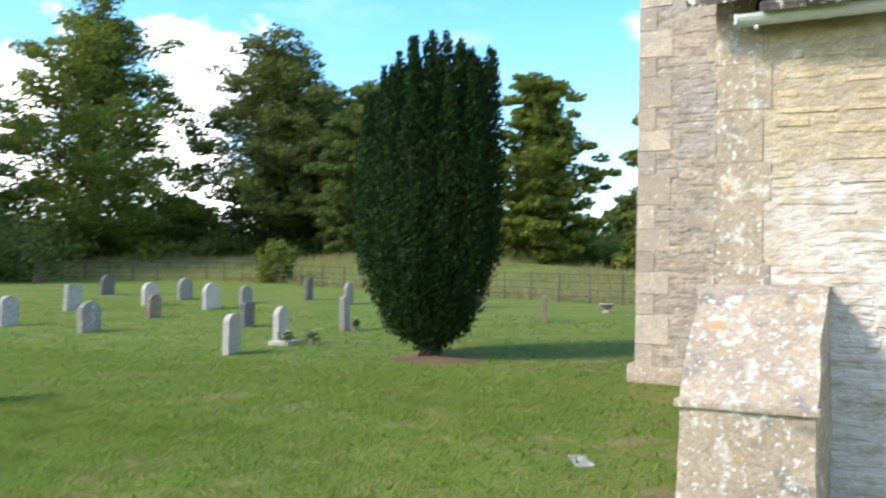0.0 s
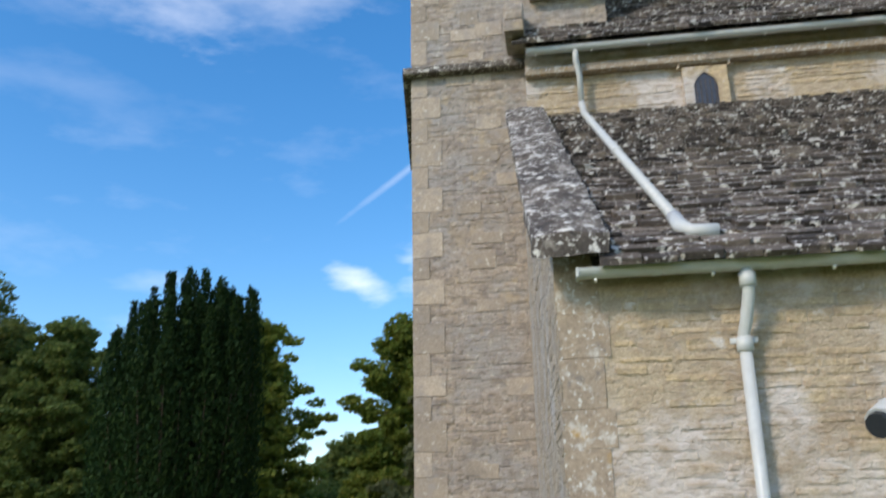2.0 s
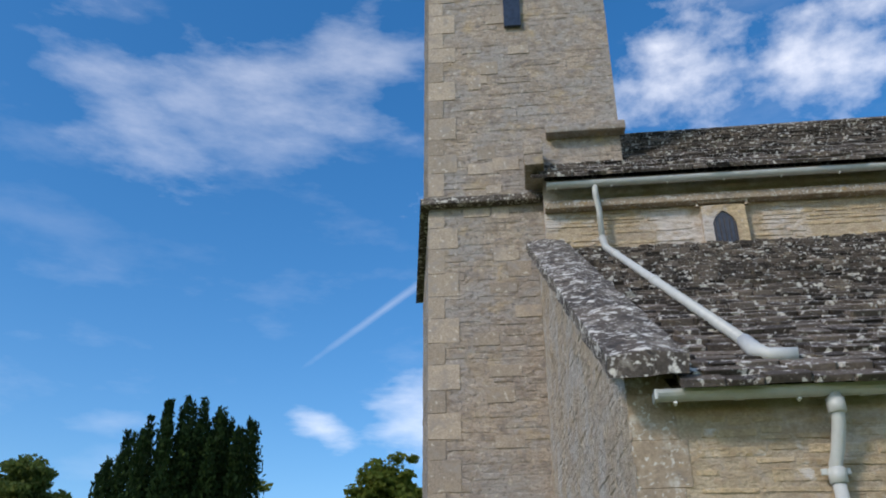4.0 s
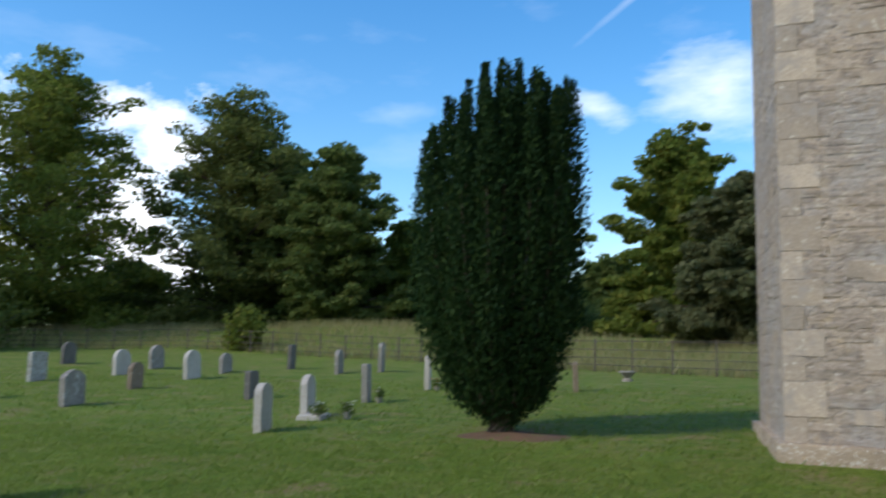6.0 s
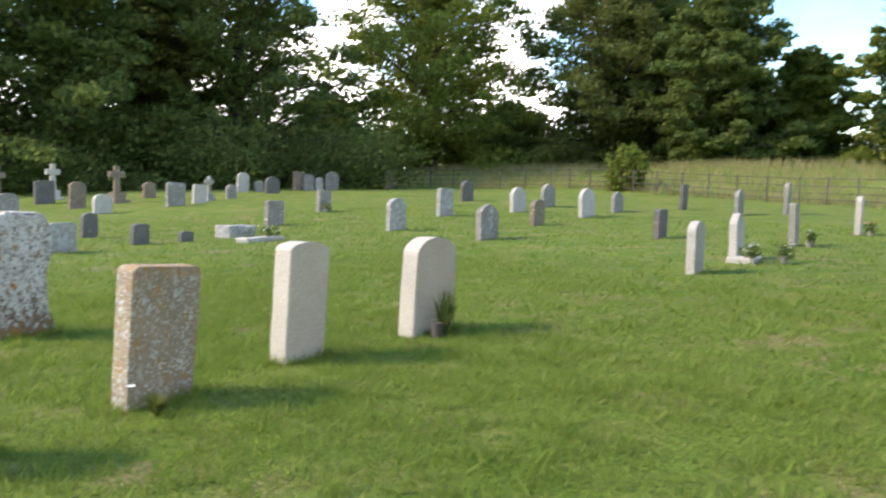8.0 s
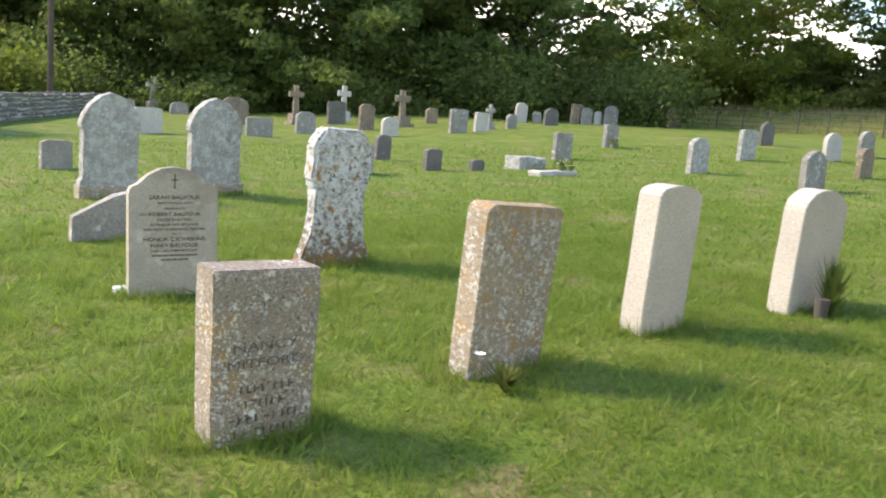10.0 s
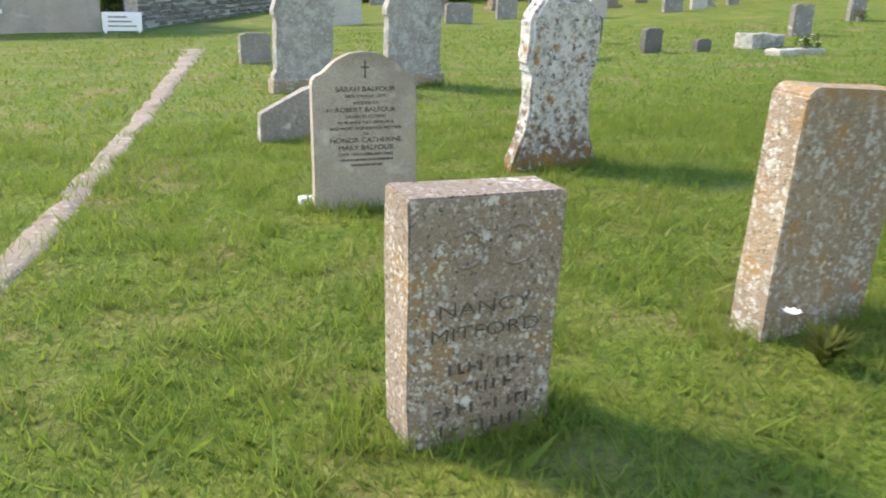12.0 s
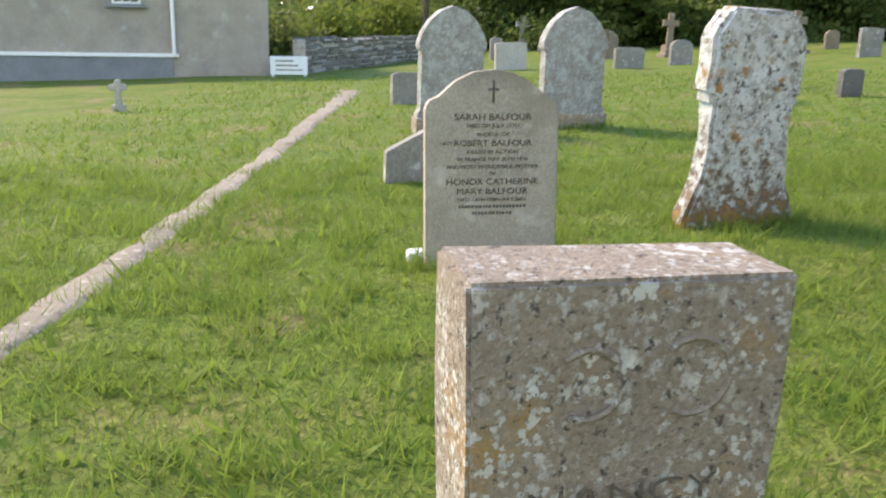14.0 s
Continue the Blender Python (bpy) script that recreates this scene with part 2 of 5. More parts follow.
COPING = stone("lichened_coping", (0.13, 0.11, 0.09), (0.06, 0.053, 0.047), [((0.26, 0.235, 0.20), 5.0, 0.54, 0.66), (WHITE_LICHEN, 9.0, 0.56, 0.62), (WHITE_LICHEN, 24.0, 0.57, 0.63), ((0.045, 0.04, 0.036), 6.0, 0.58, 0.64)])
GREY = stone("grey_headstone", (0.30, 0.28, 0.245), (0.21, 0.195, 0.17), [((0.45, 0.44, 0.40), 8.0, 0.58, 0.66)])
BROWN = stone("brown_headstone", (0.26, 0.20, 0.14), (0.17, 0.135, 0.10), [((0.42, 0.39, 0.33), 9.0, 0.60, 0.67)])
PALE = stone("pale_headstone", (0.49, 0.46, 0.405), (0.41, 0.38, 0.33), [((0.40, 0.37, 0.31), 5.0, 0.62, 0.75)], bump=0.25)
DARK = stone("dark_headstone", (0.165, 0.155, 0.14), (0.115, 0.108, 0.098), [((0.25, 0.24, 0.22), 10.0, 0.6, 0.68)])
LICHEN = stone("lichened_headstone", (0.34, 0.325, 0.29), (0.24, 0.225, 0.195), [(ORANGE_LICHEN, 9.0, 0.64, 0.74), ((0.43, 0.43, 0.40), 11.0, 0.45, 0.66), ((0.50, 0.50, 0.47), 34.0, 0.56, 0.68), ((0.17, 0.155, 0.135), 45.0, 0.60, 0.74)])
CREAM = stone("cream_headstone", (0.54, 0.48, 0.40), (0.48, 0.425, 0.355), [((0.42, 0.37, 0.30), 3.5, 0.58, 0.75)], grain=90, bump=0.15)
NANCY = stone("mottled_headstone", (0.33, 0.265, 0.195), (0.265, 0.215, 0.165), [((0.38, 0.22, 0.07), 7.0, 0.56, 0.72), ((0.44, 0.41, 0.36), 60.0, 0.57, 0.66), ((0.52, 0.49, 0.43), -85.0, 0.52, 0.46), ((0.55, 0.52, 0.46), -46.0, 0.60, 0.44), ((0.66, 0.63, 0.57), -22.0, 0.84, 0.36), ((0.09, 0.075, 0.06), 70.0, 0.58, 0.66)], grain=110)
RUSTY = stone("rust_lichened_headstone", (0.36, 0.28, 0.19), (0.27, 0.22, 0.165), [((0.36, 0.20, 0.06), 8.0, 0.55, 0.72), ((0.50, 0.48, 0.43), 40.0, 0.54, 0.66), ((0.52, 0.50, 0.45), -60.0, 0.50, 0.46), ((0.50, 0.49, 0.44), -28.0, 0.66, 0.45), ((0.10, 0.08, 0.06), 45.0, 0.60, 0.70)], grain=110, bands=[((0.34, 0.205, 0.08), 0.95, 0.80, 0.6)])
WHITISH = stone("white_lichened_headstone", (0.36, 0.345, 0.305), (0.26, 0.24, 0.205), [((0.52, 0.525, 0.49), 13.0, 0.40, 0.60), ((0.56, 0.56, 0.53), 34.0, 0.50, 0.60), ((0.34, 0.18, 0.06), 10.0, 0.57, 0.66), ((0.12, 0.105, 0.09), 30.0, 0.56, 0.64)], grain=80, bands=[((0.15, 0.11, 0.075), 0.10, 0.36, -1.8), ((0.30, 0.16, 0.055), 0.0, 0.12, -1.0)])
LETTERED = stone("lettered_headstone", (0.41, 0.365, 0.29), (0.35, 0.315, 0.25), [((0.27, 0.235, 0.18), 3.2, 0.55, 0.75), ((0.47, 0.43, 0.36), 9.0, 0.58, 0.72)], grain=120, bump=0.25, bands=[((0.20, 0.17, 0.13), 0.93, 0.80, 0.14)])
INK = plain("cut_letters", (0.10, 0.085, 0.065), 0.9)
PAINT = plain("grey_paint", (0.50, 0.52, 0.50), 0.42, vary=0.08)
LEAD = plain("leaded_glass", (0.03, 0.04, 0.06), 0.12, vary=0.3)
IRON = plain("rusty_iron", (0.07, 0.055, 0.045), 0.7)
RENDER = stone("grey_render", (0.41, 0.36, 0.30), (0.345, 0.305, 0.255), [((0.27, 0.24, 0.21), 1.2, 0.52, 0.68), ((0.45, 0.43, 0.40), 2.5, 0.6, 0.75)], grain=60, bump=0.4)
PLINTH = stone("plinth_render", (0.25, 0.26, 0.27), (0.20, 0.21, 0.22), [], grain=50)
WHITE = plain("white_paint", (0.78, 0.78, 0.75), 0.45, vary=0.05)
GLASS = plain("dark_pane", (0.03, 0.035, 0.04), 0.08)
GRAVEL = stone("worn_gravel", (0.32, 0.27, 0.21), (0.235, 0.195, 0.145), [((0.46, 0.40, 0.33), 22.0, 0.55, 0.68), ((0.14, 0.13, 0.05), 5.0, 0.58, 0.70)], grain=60)
DRYSTONE = stone("dry_stone", (0.26, 0.23, 0.19), (0.16, 0.145, 0.12), [((0.4, 0.38, 0.34), 6.0, 0.6, 0.68)], piece=0.25)
BARK = stone("bark", (0.10, 0.075, 0.055), (0.06, 0.048, 0.038), [], grain=14)
SOIL = stone("bare_soil", (0.17, 0.10, 0.06), (0.11, 0.07, 0.045), [((0.09, 0.12, 0.03), 6.0, 0.55, 0.65)])
ASHLAR = stone("pale_ashlar", (0.445, 0.375, 0.29), (0.36, 0.31, 0.255), [((0.33, 0.295, 0.255), 5.0, 0.52, 0.66), ((0.58, 0.53, 0.45), 14.0, 0.60, 0.68)], piece=0.20, grain=50)
YEW = leafy("yew_leaf", (0.012, 0.028, 0.010), (0.018, 0.040, 0.012), (0.028, 0.050, 0.012), 0.04, 0.12)
LEAF_DARK = leafy("dark_leaf", (0.064, 0.098, 0.027), (0.094, 0.132, 0.034), (0.145, 0.160, 0.038))
LEAF_OLIVE = leafy("olive_leaf", (0.070, 0.098, 0.026), (0.105, 0.126, 0.033), (0.155, 0.158, 0.040))
LEAF_YELLOW = leafy("yellowing_leaf", (0.080, 0.118, 0.022), (0.125, 0.160, 0.028), (0.19, 0.19, 0.035))
LEAF_PALE = leafy("willow_leaf", (0.085, 0.100, 0.042), (0.11, 0.12, 0.052), (0.14, 0.14, 0.065))
BLADE = leafy("grass_blade", (0.108, 0.182, 0.026), (0.155, 0.215, 0.038), (0.215, 0.235, 0.065))
STRAW = leafy("meadow_grass", (0.20, 0.20, 0.075), (0.27, 0.25, 0.11), (0.33, 0.28, 0.15))
RED = plain("red_petal", (0.55, 0.03, 0.03), 0.6)
ORANGE = plain("orange_petal", (0.75, 0.22, 0.02), 0.6)
PETAL = plain("white_petal", (0.75, 0.74, 0.70), 0.6)


def turf(nt, bsdf):
    co = place_co(nt)
    f1, _ = noise_fac(nt, co, 0.7, 0.38, 0.62, 7)
    f2, _ = noise_fac(nt, co, 2.2, 0.42, 0.70)
    f3, fine = noise_fac(nt, co, 26.0, 0.3, 0.7, 8)
    col = mixed(nt, f1, (0.100, 0.165, 0.020), (0.145, 0.200, 0.028))
    col = mixed(nt, f2, col, (0.205, 0.205, 0.058))
    f4, _ = noise_fac(nt, co, 1.1, 0.575, 0.68, 7)
    col = mixed(nt, f4, col, (0.25, 0.20, 0.09))
    f5, _ = noise_fac(nt, co, 7.0, 0.56, 0.70, 6)
    col = mixed(nt, f5, col, (0.062, 0.115, 0.014))
    shade = mixed(nt, f3, (0.6, 0.6, 0.6), (1.25, 1.25, 1.25))
    mul = nt.nodes.new("ShaderNodeMix")
    mul.data_type, mul.blend_type = "RGBA", "MULTIPLY"
    mul.inputs[0].default_value = 1.0
    nt.links.new(col, mul.inputs[6])
    nt.links.new(shade, mul.inputs[7])
    nt.links.new(mul.outputs[2], bsdf.inputs["Base Color"])
    bsdf.inputs["Roughness"].default_value = 0.85
    bsdf.inputs["Specular IOR Level"].default_value = 0.15
    bumped(nt, bsdf, fine, 0.9, 0.05)


TURF = material("turf", turf)


# ---- building helpers ----
def mesh_of(name, bm, mats, smooth=False):
    me = bpy.data.meshes.new(name)
    bm.normal_update()
    bm.to_mesh(me)
    bm.free()
    for m in (mats if isinstance(mats, (list, tuple)) else [mats]):
        me.materials.append(m)
    if smooth:
        me.polygons.foreach_set("use_smooth", [True] * len(me.polygons))
    return me


def part(name, bm, mat, parent=None, label="", smooth=False, at=None):
    ob = new(name, mesh_of(name, bm, mat, smooth))
    if parent is not None:
        ob.parent = parent
    if at is not None:
        ob.matrix_basis = at
    if label:
        ob["label"] = label
    return ob


def thing(name, label, category, at=None, group="", kind=""):
    ob = new(name)
    if at is not None:
        ob.matrix_basis = at
    return tagged(ob, label, category, group, kind)


def box(x0, x1, y0, y1, z0, z1, bevel=0.0, bm=None):
    bm = bm or bmesh.new()
    made = bmesh.ops.create_cube(bm, size=1)["verts"]
    for v in made:
        v.co = Vector((x0 + (v.co.x + 0.5) * (x1 - x0), y0 + (v.co.y + 0.5) * (y1 - y0), z0 + (v.co.z + 0.5) * (z1 - z0)))
    if bevel:
        edges = list({e for v in made for e in v.link_edges})
        bmesh.ops.bevel(bm, geom=edges, offset=bevel, segments=2, affect="EDGES", profile=0.6)
    return bm


def tube(points, radius, sides=12, bm=None):
    """A pipe through the points; radius may be one number or one for each point."""
    bm = bm or bmesh.new()
    points = [Vector(p) for p in points]
    radii = radius if isinstance(radius, (list, tuple)) else [radius] * len(points)
    rings = []
    for n, p in enumerate(points):
        way = (points[min(n + 1, len(points) - 1)] - points[max(n - 1, 0)]).normalized()
        q = way.to_track_quat("Z", "Y")
        rings.append([bm.verts.new(p + q @ Vector((math.cos(a) * radii[n], math.sin(a) * radii[n], 0))) for a in [2 * math.pi * k / sides for k in range(sides)]])
    for a, b in zip(rings, rings[1:]):
        for k in range(sides):
            bm.faces.new((a[k], a[(k + 1) % sides], b[(k + 1) % sides], b[k]))
    bm.faces.new(rings[0][::-1])
    bm.faces.new(rings[-1])
    return bm


def slab(profile, depth, bevel=0.012):
    """An upright slab: profile of (y, z) points, its front face towards +x, centred on x = 0."""
    bm = bmesh.new()
    front = [bm.verts.new((depth / 2, y, z)) for y, z in profile]
    f = bm.faces.new(front)
    ext = bmesh.ops.extrude_face_region(bm, geom=[f])["geom"]
    for v in [g for g in ext if isinstance(g, bmesh.types.BMVert)]:
        v.co.x -= depth
    bmesh.ops.recalc_face_normals(bm, faces=bm.faces)
    edges = [e for e in bm.edges if len(e.link_faces) == 2 and e.calc_face_angle() > 0.6]
    bmesh.ops.bevel(bm, geom=edges, offset=bevel, segments=2, affect="EDGES")
    return bm


def roughened(bm, amount, scale=6.0, cut=0.0):
    if cut:
        bmesh.ops.triangulate(bm, faces=[f for f in bm.faces if len(f.verts) > 4])
        for _ in range(6):
            long_edges = [e for e in bm.edges if e.calc_length() > cut]
            if not long_edges:
                break
            bmesh.ops.subdivide_edges(bm, edges=long_edges, cuts=1)
            bmesh.ops.triangulate(bm, faces=[f for f in bm.faces if len(f.verts) > 4])
    for v in bm.verts:
        v.co += noise.noise_vector(v.co * scale) * amount + noise.noise_vector(v.co * scale * 3.7) * amount * 0.5
    return bm


def smooth_step(a):
    a = max(0.0, min(1.0, a))
    return a * a * (3 - 2 * a)


def gz(x, y):
    x, y = max(-60.0, min(10.0, x)), max(-12.0, min(45.0, y))
    uneven = 0.018 * noise.noise(Vector((x * 1.3, y * 1.3, 0))) + 0.03 * noise.noise(Vector((x * 0.35, y * 0.35, 4)))
    bank = 1.3 * smooth_step((y + 0.46 * x - 25.6) / 22) if x > -60 else 0.0
    rail_y = 34.5 + 0.133 * (-19 - x) if x > -34 else 36.5 + 0.29 * (x + 34)
    bank += 1.15 * smooth_step((y - rail_y + 0.5) / 9) * smooth_step((-x - 8) / 16)
    return 0.04 + 0.008 * x + 0.031 * y + 0.35 * smooth_step((-x - 18) / 14) * smooth_step((y - 8) / 12) + bank + uneven


# ---- ground ----
def axis_steps(lo, hi, fine, far):
    inner = list(np.arange(lo, hi + 1e-6, fine))
    out, step = [], fine
    a = hi
    while a < far:
        step *= 1.35
        a += step
        out.append(a)
    low, step, a = [], fine, lo
    while a > -far:
        step *= 1.35
        a -= step
        low.append(a)
    return low[::-1] + inner + out


gx, gy = axis_steps(-30, 6, 0.3, 2500), axis_steps(-6, 24, 0.3, 2500)
gverts = [(x, y, gz(x, y)) for y in gy for x in gx]
nx = len(gx)
gfaces = [(j * nx + i, j * nx + i + 1, (j + 1) * nx + i + 1, (j + 1) * nx + i) for j in range(len(gy) - 1) for i in range(nx - 1)]
gme = bpy.data.meshes.new("ground")
gme.from_pydata(gverts, [], gfaces)
gme.materials.append(TURF)
gme.polygons.foreach_set("use_smooth", [True] * len(gme.polygons))
tagged(new("ground", gme), "uneven mown churchyard grass with dry patches", "lawn", kind="structure")


def ribbon(name, mid, widths, mat, label, category, lift=0.004):
    bm = bmesh.new()
    rows = []
    pts = []
    for (a, b), (w0, w1) in zip(zip(mid, mid[1:]), zip(widths, widths[1:])):
        for k in range(24):
            f = k / 24
            pts.append((a[0] + (b[0] - a[0]) * f, a[1] + (b[1] - a[1]) * f, w0 + (w1 - w0) * f))
    for n, (x, y, w) in enumerate(pts):
        row = []
        for k in range(7):
            s = k / 6 * 2 - 1
            wy = y + s * w / 2 * (1 + 0.5 * noise.noise(Vector((x * 2.3, s, 2))) + 0.6 * noise.noise(Vector((x * 8.0, s, 5))))
            row.append(bm.verts.new((x, wy, gz(x, wy) + 0.010 - 0.02 * s ** 8 + lift + 0.006 * noise.noise(Vector((x * 7, wy * 7, 7))))))
        rows.append(row)
    for a, b in zip(rows, rows[1:]):
        for k in range(6):
            bm.faces.new((a[k], a[k + 1], b[k + 1], b[k]))
    bmesh.ops.recalc_face_normals(bm, faces=bm.faces)
    return tagged(part(name, bm, mat, smooth=True), label, category, kind="structure")


ribbon("path", [(-3.5, -1.33), (-8.6, -0.975), (-12.2, -0.90), (-15.4, -0.85), (-20.8, -0.82)], [0.17, 0.165, 0.18, 0.22, 0.40], GRAVEL, "narrow worn gravel path through the grass", "path")


def disc(name, x, y, rx, ry, mat, label, category):
    bm = bmesh.new()
    c = bm.verts.new((x, y, gz(x, y) + 0.06))
    ring = []
    for k in range(28):
        a = 2 * math.pi * k / 28
        r = 1 + 0.35 * noise.noise(Vector((math.cos(a) * 1.5, math.sin(a) * 1.5, x)))
        px, py = x + rx * r * math.cos(a), y + ry * r * math.sin(a)
        ring.append(bm.verts.new((px, py, gz(px, py) - 0.01)))
    for k in range(28):
        bm.faces.new((c, ring[k], ring[(k + 1) % 28]))
    return tagged(part(name, bm, mat), label, category, kind="structure")


disc("bare_earth", -5.3, 10.9, 0.95, 0.75, SOIL, "bare reddish earth under the yew", "soil")

# ---- church ----
AISLE_Y, AISLE_X, ROOF_Z, ROOF_RISE, NAVE_Y = 4.30, 0.28, 3.42, 0.70, 9.5


def roof_z(y):
    return ROOF_Z + ROOF_RISE * (y - 4.1)


church = thing("church", "limestone village church with tower, clerestory and stone-slated aisle", "church")
bm = bmesh.new()
wx = AISLE_X
ends = [(wx, AISLE_Y + 0.02), (-0.12, NAVE_Y + 0.3)]
low = [bm.verts.new((x, y, -0.3)) for x, y in ends]
high = [bm.verts.new((x, y, roof_z(y) - 0.06)) for x, y in ends]
low2 = [bm.verts.new((x + 14, y, -0.3)) for x, y in ends]
high2 = [bm.verts.new((x + 14, y, roof_z(y) - 0.06)) for x, y in ends]
for f in ((low[0], low2[0], high2[0], high[0]), (low[1], low[0], high[0], high[1]), (high[0], high2[0], high2[1], high[1]), (low2[0], low2[1], high2[1], high2[0]), (low[1], high[1], high2[1], low2[1])):
    bm.faces.new(f)
bm.faces.ensure_lookup_table()
bm.faces[1].material_index = 1
aisle = part("aisle_wall", bm, [MORTAR, RETURN], church, "pale mortared rubble aisle wall")
WEST_X = -2.22


def prism(plan, z0, z1):
    """An upright block over a plan of (x, y) corners."""
    bm = bmesh.new()
    low, high = ([bm.verts.new((x, y, z)) for x, y in plan] for z in (z0, z1))
    bm.faces.new(low[::-1])
    bm.faces.new(high)
    n = len(plan)
    for k in range(n):
        bm.faces.new((low[k], low[(k + 1) % n], high[(k + 1) % n], high[k]))
    bmesh.ops.recalc_face_normals(bm, faces=bm.faces)
    return bm


tower = part("tower", prism([(-1.72, 9.82), (1.24, 9.82), (1.24, 13.2), (WEST_X, 13.2)], -0.3, 16), TOWER, church, "grey-brown weathered limestone tower")
nave = part("clerestory_wall", box(0.0, 14, NAVE_Y + 0.02, 14.5, 3, 8.44), MORTAR, church, "coursed cream limestone clerestory")
part("tower_plinth", roughened(prism([(-1.80, 9.68), (-1.70, 9.68), (WEST_X + 0.02, 13.2), (WEST_X - 0.10, 13.2)], -0.2, 0.56), 0.02, 2.0, 0.3), QUOIN, church)
part("tower_plinth", roughened(box(-1.80, -0.1, 9.66, 9.86, -0.2, 0.56, 0.03), 0.02, 2.0, 0.3), QUOIN, church)
part("string_course", roughened(box(-1.82, 0.0, 9.66, 9.84, 8.22, 8.34, 0.03), 0.008), COPING, church)
part("string_course", roughened(prism([(-1.83, 9.67), (-1.70, 9.85), (WEST_X + 0.02, 13.2), (WEST_X - 0.14, 13.2)], 8.22, 8.34), 0.008), COPING, church)
part("string_course", roughened(box(0.1, 1.32, 9.62, 9.84, 9.36, 9.52, 0.03), 0.008), TOWER, church)
part("belfry_slit", box(-0.45, -0.17, 9.74, 9.80, 11.66, 12.8), LEAD, church, "dark narrow slit opening")
part("gable_coping", roughened(box(-0.26, 0.02, 9.05, 9.75, 8.42, 8.60, 0.02), 0.006), TOWER, church)
bm = bmesh.new()
for k in range(2):
    box(-0.26, 0.02, 9.1 + k * 0.3, 9.8, 8.64 + k * 0.25, 8.87 + k * 0.25, 0.03, bm)
part("gable_coping", roughened(bm, 0.006), TOWER, church)
part("eaves_course", roughened(box(0.0, 14, 9.36, 9.54, 7.86, 7.98, 0.02), 0.006), QUOIN, church)

# west coping of the aisle roof, a sloping slab
bm = bmesh.new()
c0, c1 = Vector((0.14, 4.02, 0)), Vector((-0.30, 9.3, 0))
sect = []
for c in (c0, c0.lerp(c1, 0.25), c0.lerp(c1, 0.5), c0.lerp(c1, 0.75), c1):
    z = roof_z(c.y) + 0.13 + 0.02 * noise.noise(c * 2)
    sect.append([bm.verts.new((c.x + dx, c.y, z + dz)) for dx, dz in ((0, -0.02), (0.53, -0.02), (0.53, 0.12), (0.26, 0.16), (0, 0.12))])
for a, b in zip(sect, sect[1:]):
    for k in range(5):
        bm.faces.new((a[k], a[(k + 1) % 5], b[(k + 1) % 5], b[k]))
bm.faces.new(sect[0])
bm.faces.new(sect[-1][::-1])
bmesh.ops.recalc_face_normals(bm, faces=bm.faces)
part("roof_coping", roughened(bm, 0.02, 4.0, 0.18), COPING, church, "dark coping slabs blotched with white lichen")

# buttress with a sloping weathering
bm = bmesh.new()
prof = [(4.36, -0.3), (3.32, -0.3), (3.30, 0.98), (3.34, 1.02), (3.86, 1.60), (4.36, 1.66)]
sides = [[bm.verts.new((x, y, z)) for y, z in prof] for x in (0.27, 1.0)]
bm.faces.new(sides[0])
bm.faces.new(sides[1][::-1])
for k in range(len(prof)):
    bm.faces.new((sides[0][k], sides[0][(k + 1) % 6], sides[1][(k + 1) % 6], sides[1][k]))
bmesh.ops.recalc_face_normals(bm, faces=bm.faces)
part("buttress", roughened(bm, 0.018, 3.0, 0.15), QUOIN, church, "stepped stone buttress mottled with white and orange lichen")
part("buttress_ledge", roughened(box(0.25, 1.02, 3.27, 3.4, 0.95, 1.0, 0.012), 0.006), QUOIN, church)

# clerestory window
win = part("window", roughened(box(2.14, 2.80, 9.40, 9.55, 7.10, 7.16, 0.01), 0.004), QUOIN, church, "small pointed leaded window with a stone surround")
part("pane", slab([(-0.17, 0), (0.17, 0), (0.17, 0.34), (0.10, 0.47), (0, 0.54), (-0.10, 0.47), (-0.17, 0.34)], 0.03, 0.004), LEAD, win, "dark leaded pane", at=pose(2.47, 9.46, 7.18, 0, 0, -90))
bm = bmesh.new()
inner = [(-0.16, 0.0), (-0.16, 0.36), (-0.12, 0.45), (-0.06, 0.51), (0.0, 0.55), (0.06, 0.51), (0.12, 0.45), (0.16, 0.36), (0.16, 0.0)]
outer = [(-0.30, 0.0), (-0.30, 0.36), (-0.30, 0.62), (-0.15, 0.63), (0.0, 0.63), (0.15, 0.63), (0.30, 0.62), (0.30, 0.36), (0.30, 0.0)]
rings = [[bm.verts.new((a, d, b)) for a, b in ring] for ring, d in ((inner, 0.10), (inner, 0.02), (outer, 0.0), (outer, 0.12))]
for p, q in zip(rings, rings[1:]):
    for k in range(8):
        bm.faces.new((p[k], p[k + 1], q[k + 1], q[k]))
bmesh.ops.recalc_face_normals(bm, faces=bm.faces)
part("surround", bm, RUBBLE, win, "cream carved stone surround", at=pose(2.47, 9.40, 7.16))
part("hood_mould", roughened(tube([(2.13, 9.42, 7.78), (2.13, 9.42, 7.86), (2.30, 9.42, 7.86), (2.64, 9.42, 7.86), (2.81, 9.42, 7.86), (2.81, 9.42, 7.78)], 0.03, 8), 0.003), QUOIN, win)
for k in range(-2, 3):
    part("lead_bar", box(2.47 + k * 0.065 - 0.004, 2.47 + k * 0.065 + 0.004, 9.435, 9.443, 7.19, 7.60), IRON, win)


